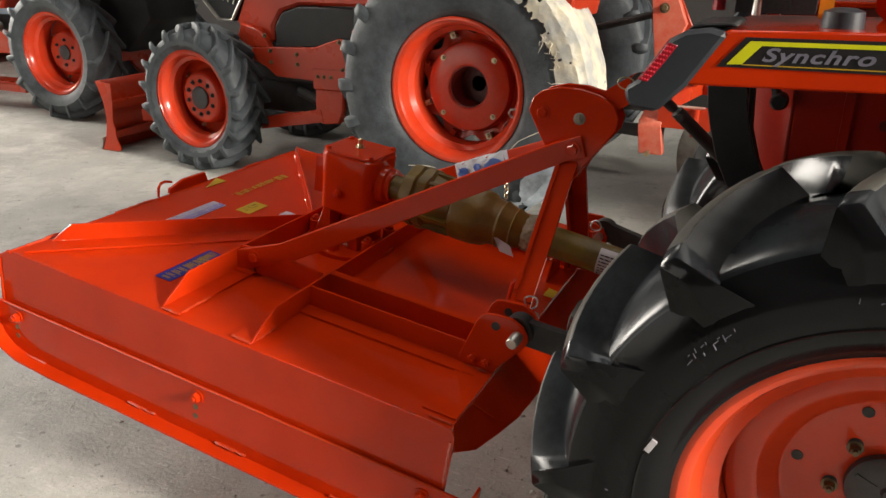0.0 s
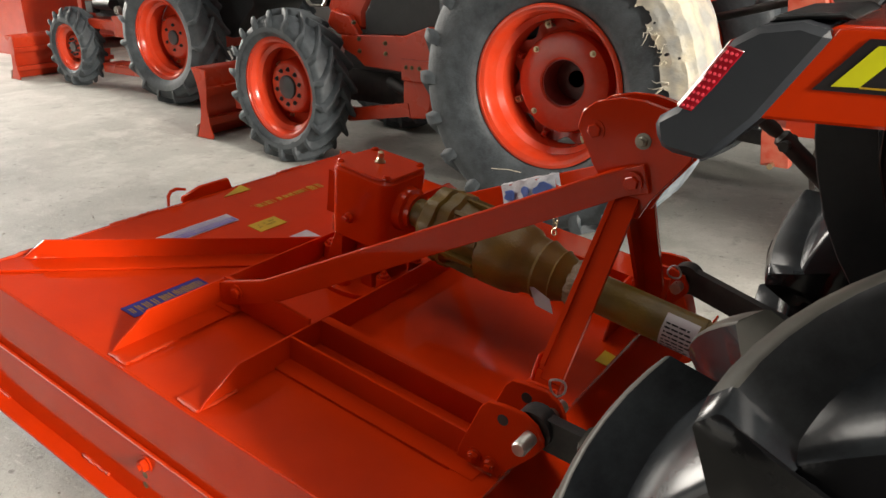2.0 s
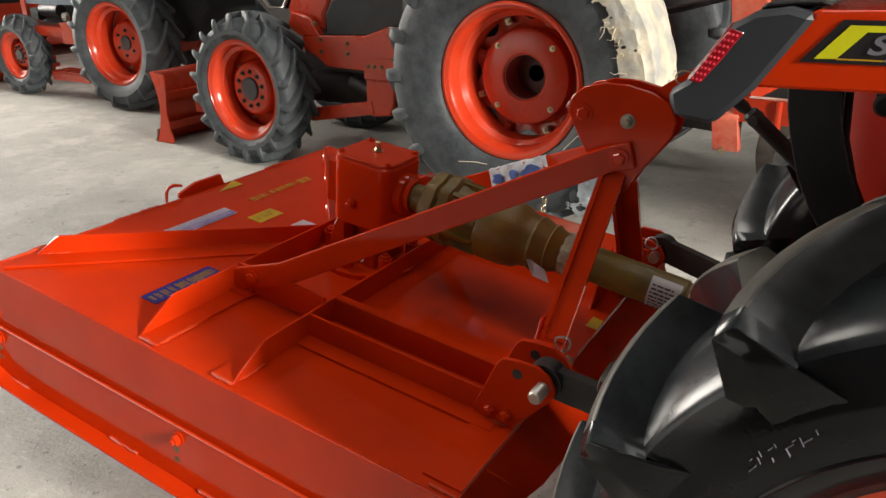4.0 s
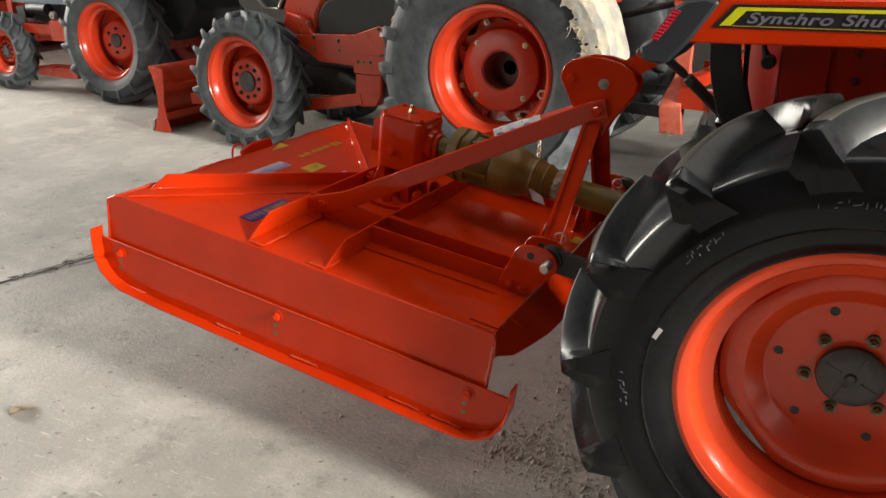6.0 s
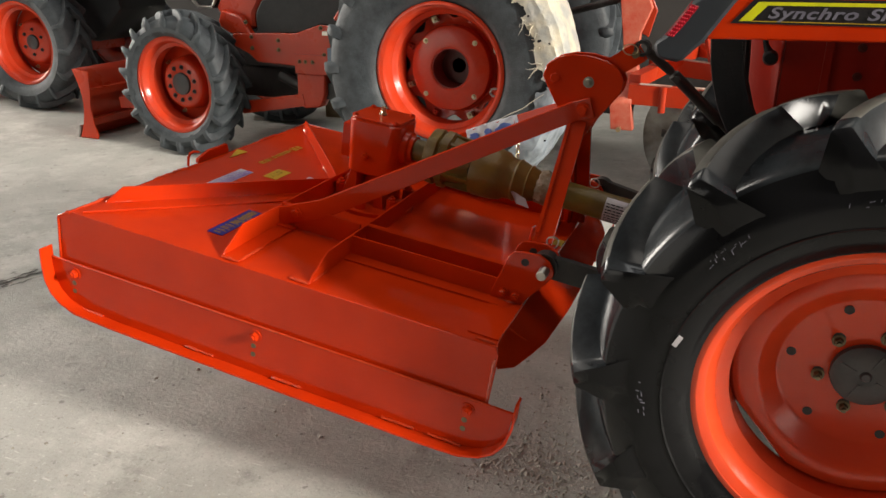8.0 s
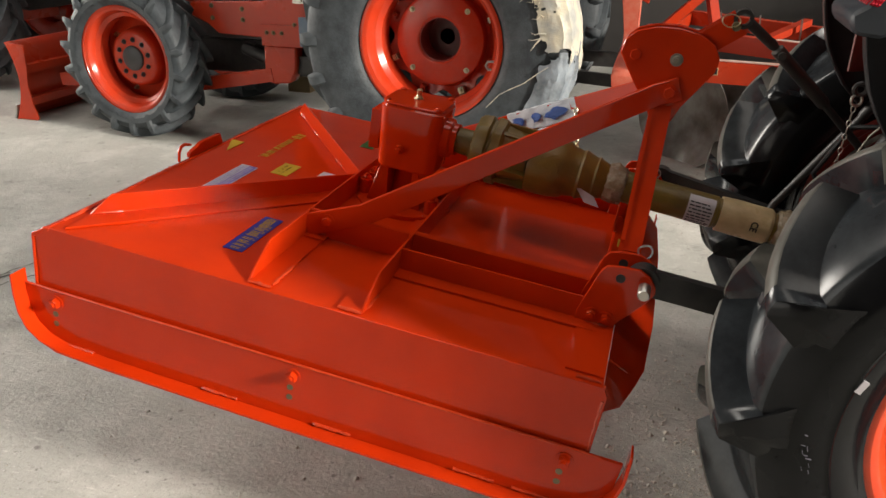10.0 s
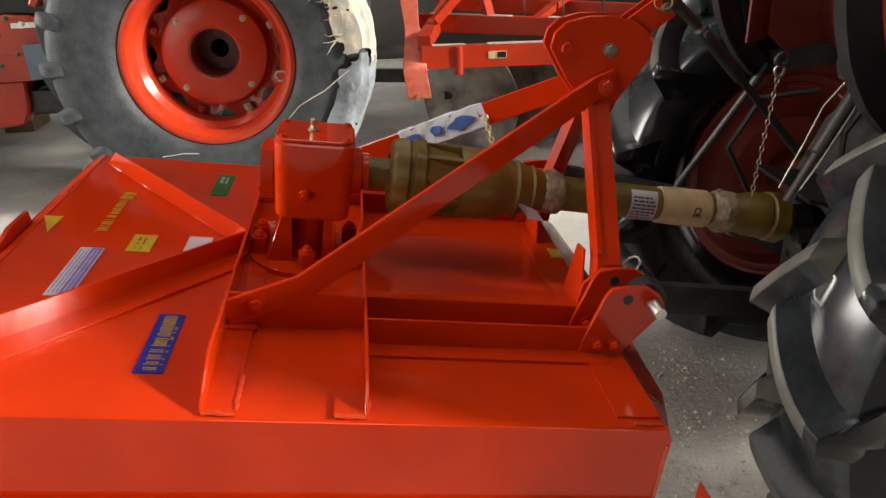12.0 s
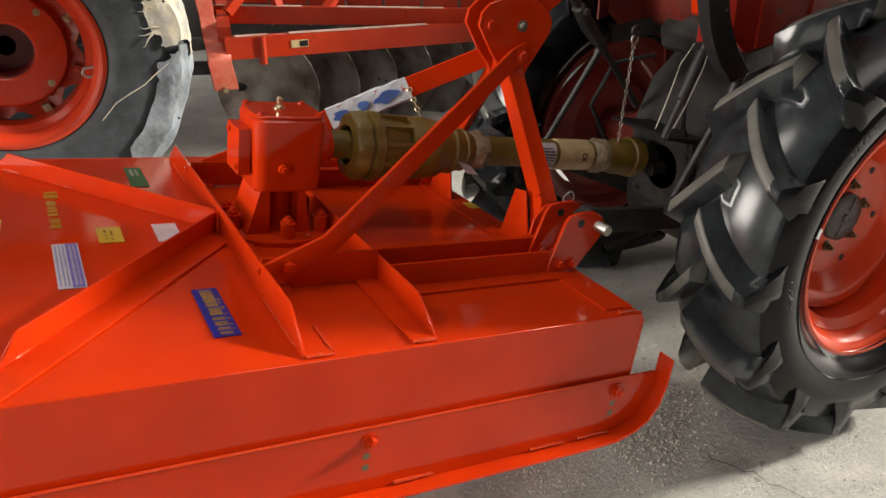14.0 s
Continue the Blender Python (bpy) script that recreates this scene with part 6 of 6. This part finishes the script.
ring = [pale.verts.new((0.05 * math.cos(k * math.tau / 9) * rnd.uniform(0.5, 1.2), 0.032 * math.sin(k * math.tau / 9) * rnd.uniform(0.7, 1.1), rnd.uniform(0.001, 0.02))) for k in range(9)]
mid = pale.verts.new((0, 0, 0.004))
for k in range(9):
    pale.faces.new((mid, ring[k], ring[(k + 1) % 9]))
bmesh.ops.solidify(pale, geom=pale.faces, thickness=0.001)
pale.transform(pose(-2.07, 1.0, 0.002, 0, 0, 60))
single("dry_leaf", pale, surface("bleached_leaf", (0.52, 0.44, 0.34), (0.30, 0.22, 0.15), 0.8, 0, 25), "crumpled pale brown leaf on the concrete", "leaf")
LITTER = surface("pale_grit", (0.42, 0.39, 0.34), (0.24, 0.22, 0.19), 0.8, 0, 30, 200, 0.1)
verts, faces = [], []
for i in range(4200):
    pick = rnd.random()
    if pick < 0.45:
        along = rnd.random()
        x, y = -0.62 + 0.75 * along + rnd.gauss(0, 0.06), 1.52 + 0.10 * math.sin(9 * along) + rnd.gauss(0, 0.07)
    elif pick < 0.7:
        x, y = rnd.gauss(-0.28, 0.20), rnd.choice((1.72, 1.95, 2.25)) + rnd.gauss(0, 0.06)
    else:
        x, y = rnd.uniform(-4.5, 0.6), rnd.uniform(0.3, 3.6)
    r = rnd.uniform(0.0016, 0.0058) * (1.8 if rnd.random() < 0.12 else 1)
    turn, n = rnd.uniform(0, 6.28), len(verts)
    for k in range(4):
        q = r * rnd.uniform(0.7, 1.25)
        verts.append((x + q * math.cos(turn + k * 1.57), y + q * math.sin(turn + k * 1.57), 0))
    verts.append((x + r * 0.2, y, r * rnd.uniform(0.5, 1.0)))
    faces += [(n + k, n + (k + 1) % 4, n + 4) for k in range(4)]
grit = bmesh.new()
put(grit, verts, faces)
single("floor_grit", grit, LITTER, "scattered grit and crumbs on the concrete", "grit", "stuff")


def crack(points, wide, seed):
    """A ragged open joint, lying just over the slab."""
    r = random.Random(seed)
    bm = bmesh.new()
    left, right = [], []
    for a, b in zip(points, points[1:]):
        n = max(3, int((Vector(b) - Vector(a)).length / 0.025))
        for i in range(n):
            p = Vector(a).lerp(Vector(b), i / n) + Vector((r.uniform(-1, 1), r.uniform(-1, 1))) * 0.012
            d = (Vector(b) - Vector(a)).normalized()
            s = Vector((-d.y, d.x)) * wide * r.uniform(0.25, 1.0)
            left.append(bm.verts.new((*(p + s), 0.0025))), right.append(bm.verts.new((*(p - s), 0.0025)))
    for i in range(len(left) - 1):
        bm.faces.new((left[i], left[i + 1], right[i + 1], right[i]))
    bmesh.ops.recalc_face_normals(bm, faces=bm.faces)
    return bm


CRACKED = surface("dark_crack_dirt", (0.06, 0.055, 0.05), (0.12, 0.11, 0.10), 0.9, 0, 20, 150, 0.3)
strands = [crack([(-3.3, 1.1), (-3.14, 1.6), (-3.10, 1.87), (-3.03, 2.14), (-2.86, 2.6), (-2.9, 3.3)], 0.007, 1), crack([(-3.17, 1.55), (-3.07, 1.85), (-3.04, 2.0), (-2.97, 2.2)], 0.012, 6),
           crack([(-3.12, 1.62), (-3.03, 1.88), (-2.93, 2.15), (-2.80, 2.3)], 0.005, 7), crack([(-0.14, 1.30), (-0.02, 1.05), (0.1, 0.7)], 0.003, 2), crack([(-3.12, 1.6), (-3.35, 1.75), (-3.7, 1.8)], 0.006, 3)]
rough = random.Random(17)
for i in range(26):
    t = rough.random()
    x, y = -3.15 + 0.16 * t + rough.gauss(0, 0.03), 1.6 + 0.6 * t + rough.gauss(0, 0.03)
    strands.append(crack([(x, y), (x + rough.uniform(-0.03, 0.05), y + rough.uniform(0.02, 0.07))], rough.uniform(0.003, 0.009), 40 + i))
tagged(new("floor_crack", mesh_of("floor_crack", joined(*strands), CRACKED)), "ragged dark crack in the concrete", "crack", kind="structure")
rag = bmesh.new()
for k in range(9):
    a = k * math.tau / 9
    rag.verts.new((0.15 * math.cos(a) * rnd.uniform(0.7, 1.2), 0.035 * math.sin(a), rnd.uniform(0.003, 0.018)))
rag.faces.new(rag.verts)
bmesh.ops.triangulate(rag, faces=rag.faces)
bmesh.ops.solidify(rag, geom=rag.faces, thickness=0.001)
rag.transform(pose(-3.05, 3.25, 0.002, 0, 0, 12))
single("plastic_scrap", rag, surface("pale_green_film", (0.32, 0.38, 0.30), None, 0.4), "crumpled pale green plastic scrap on the floor", "scrap")
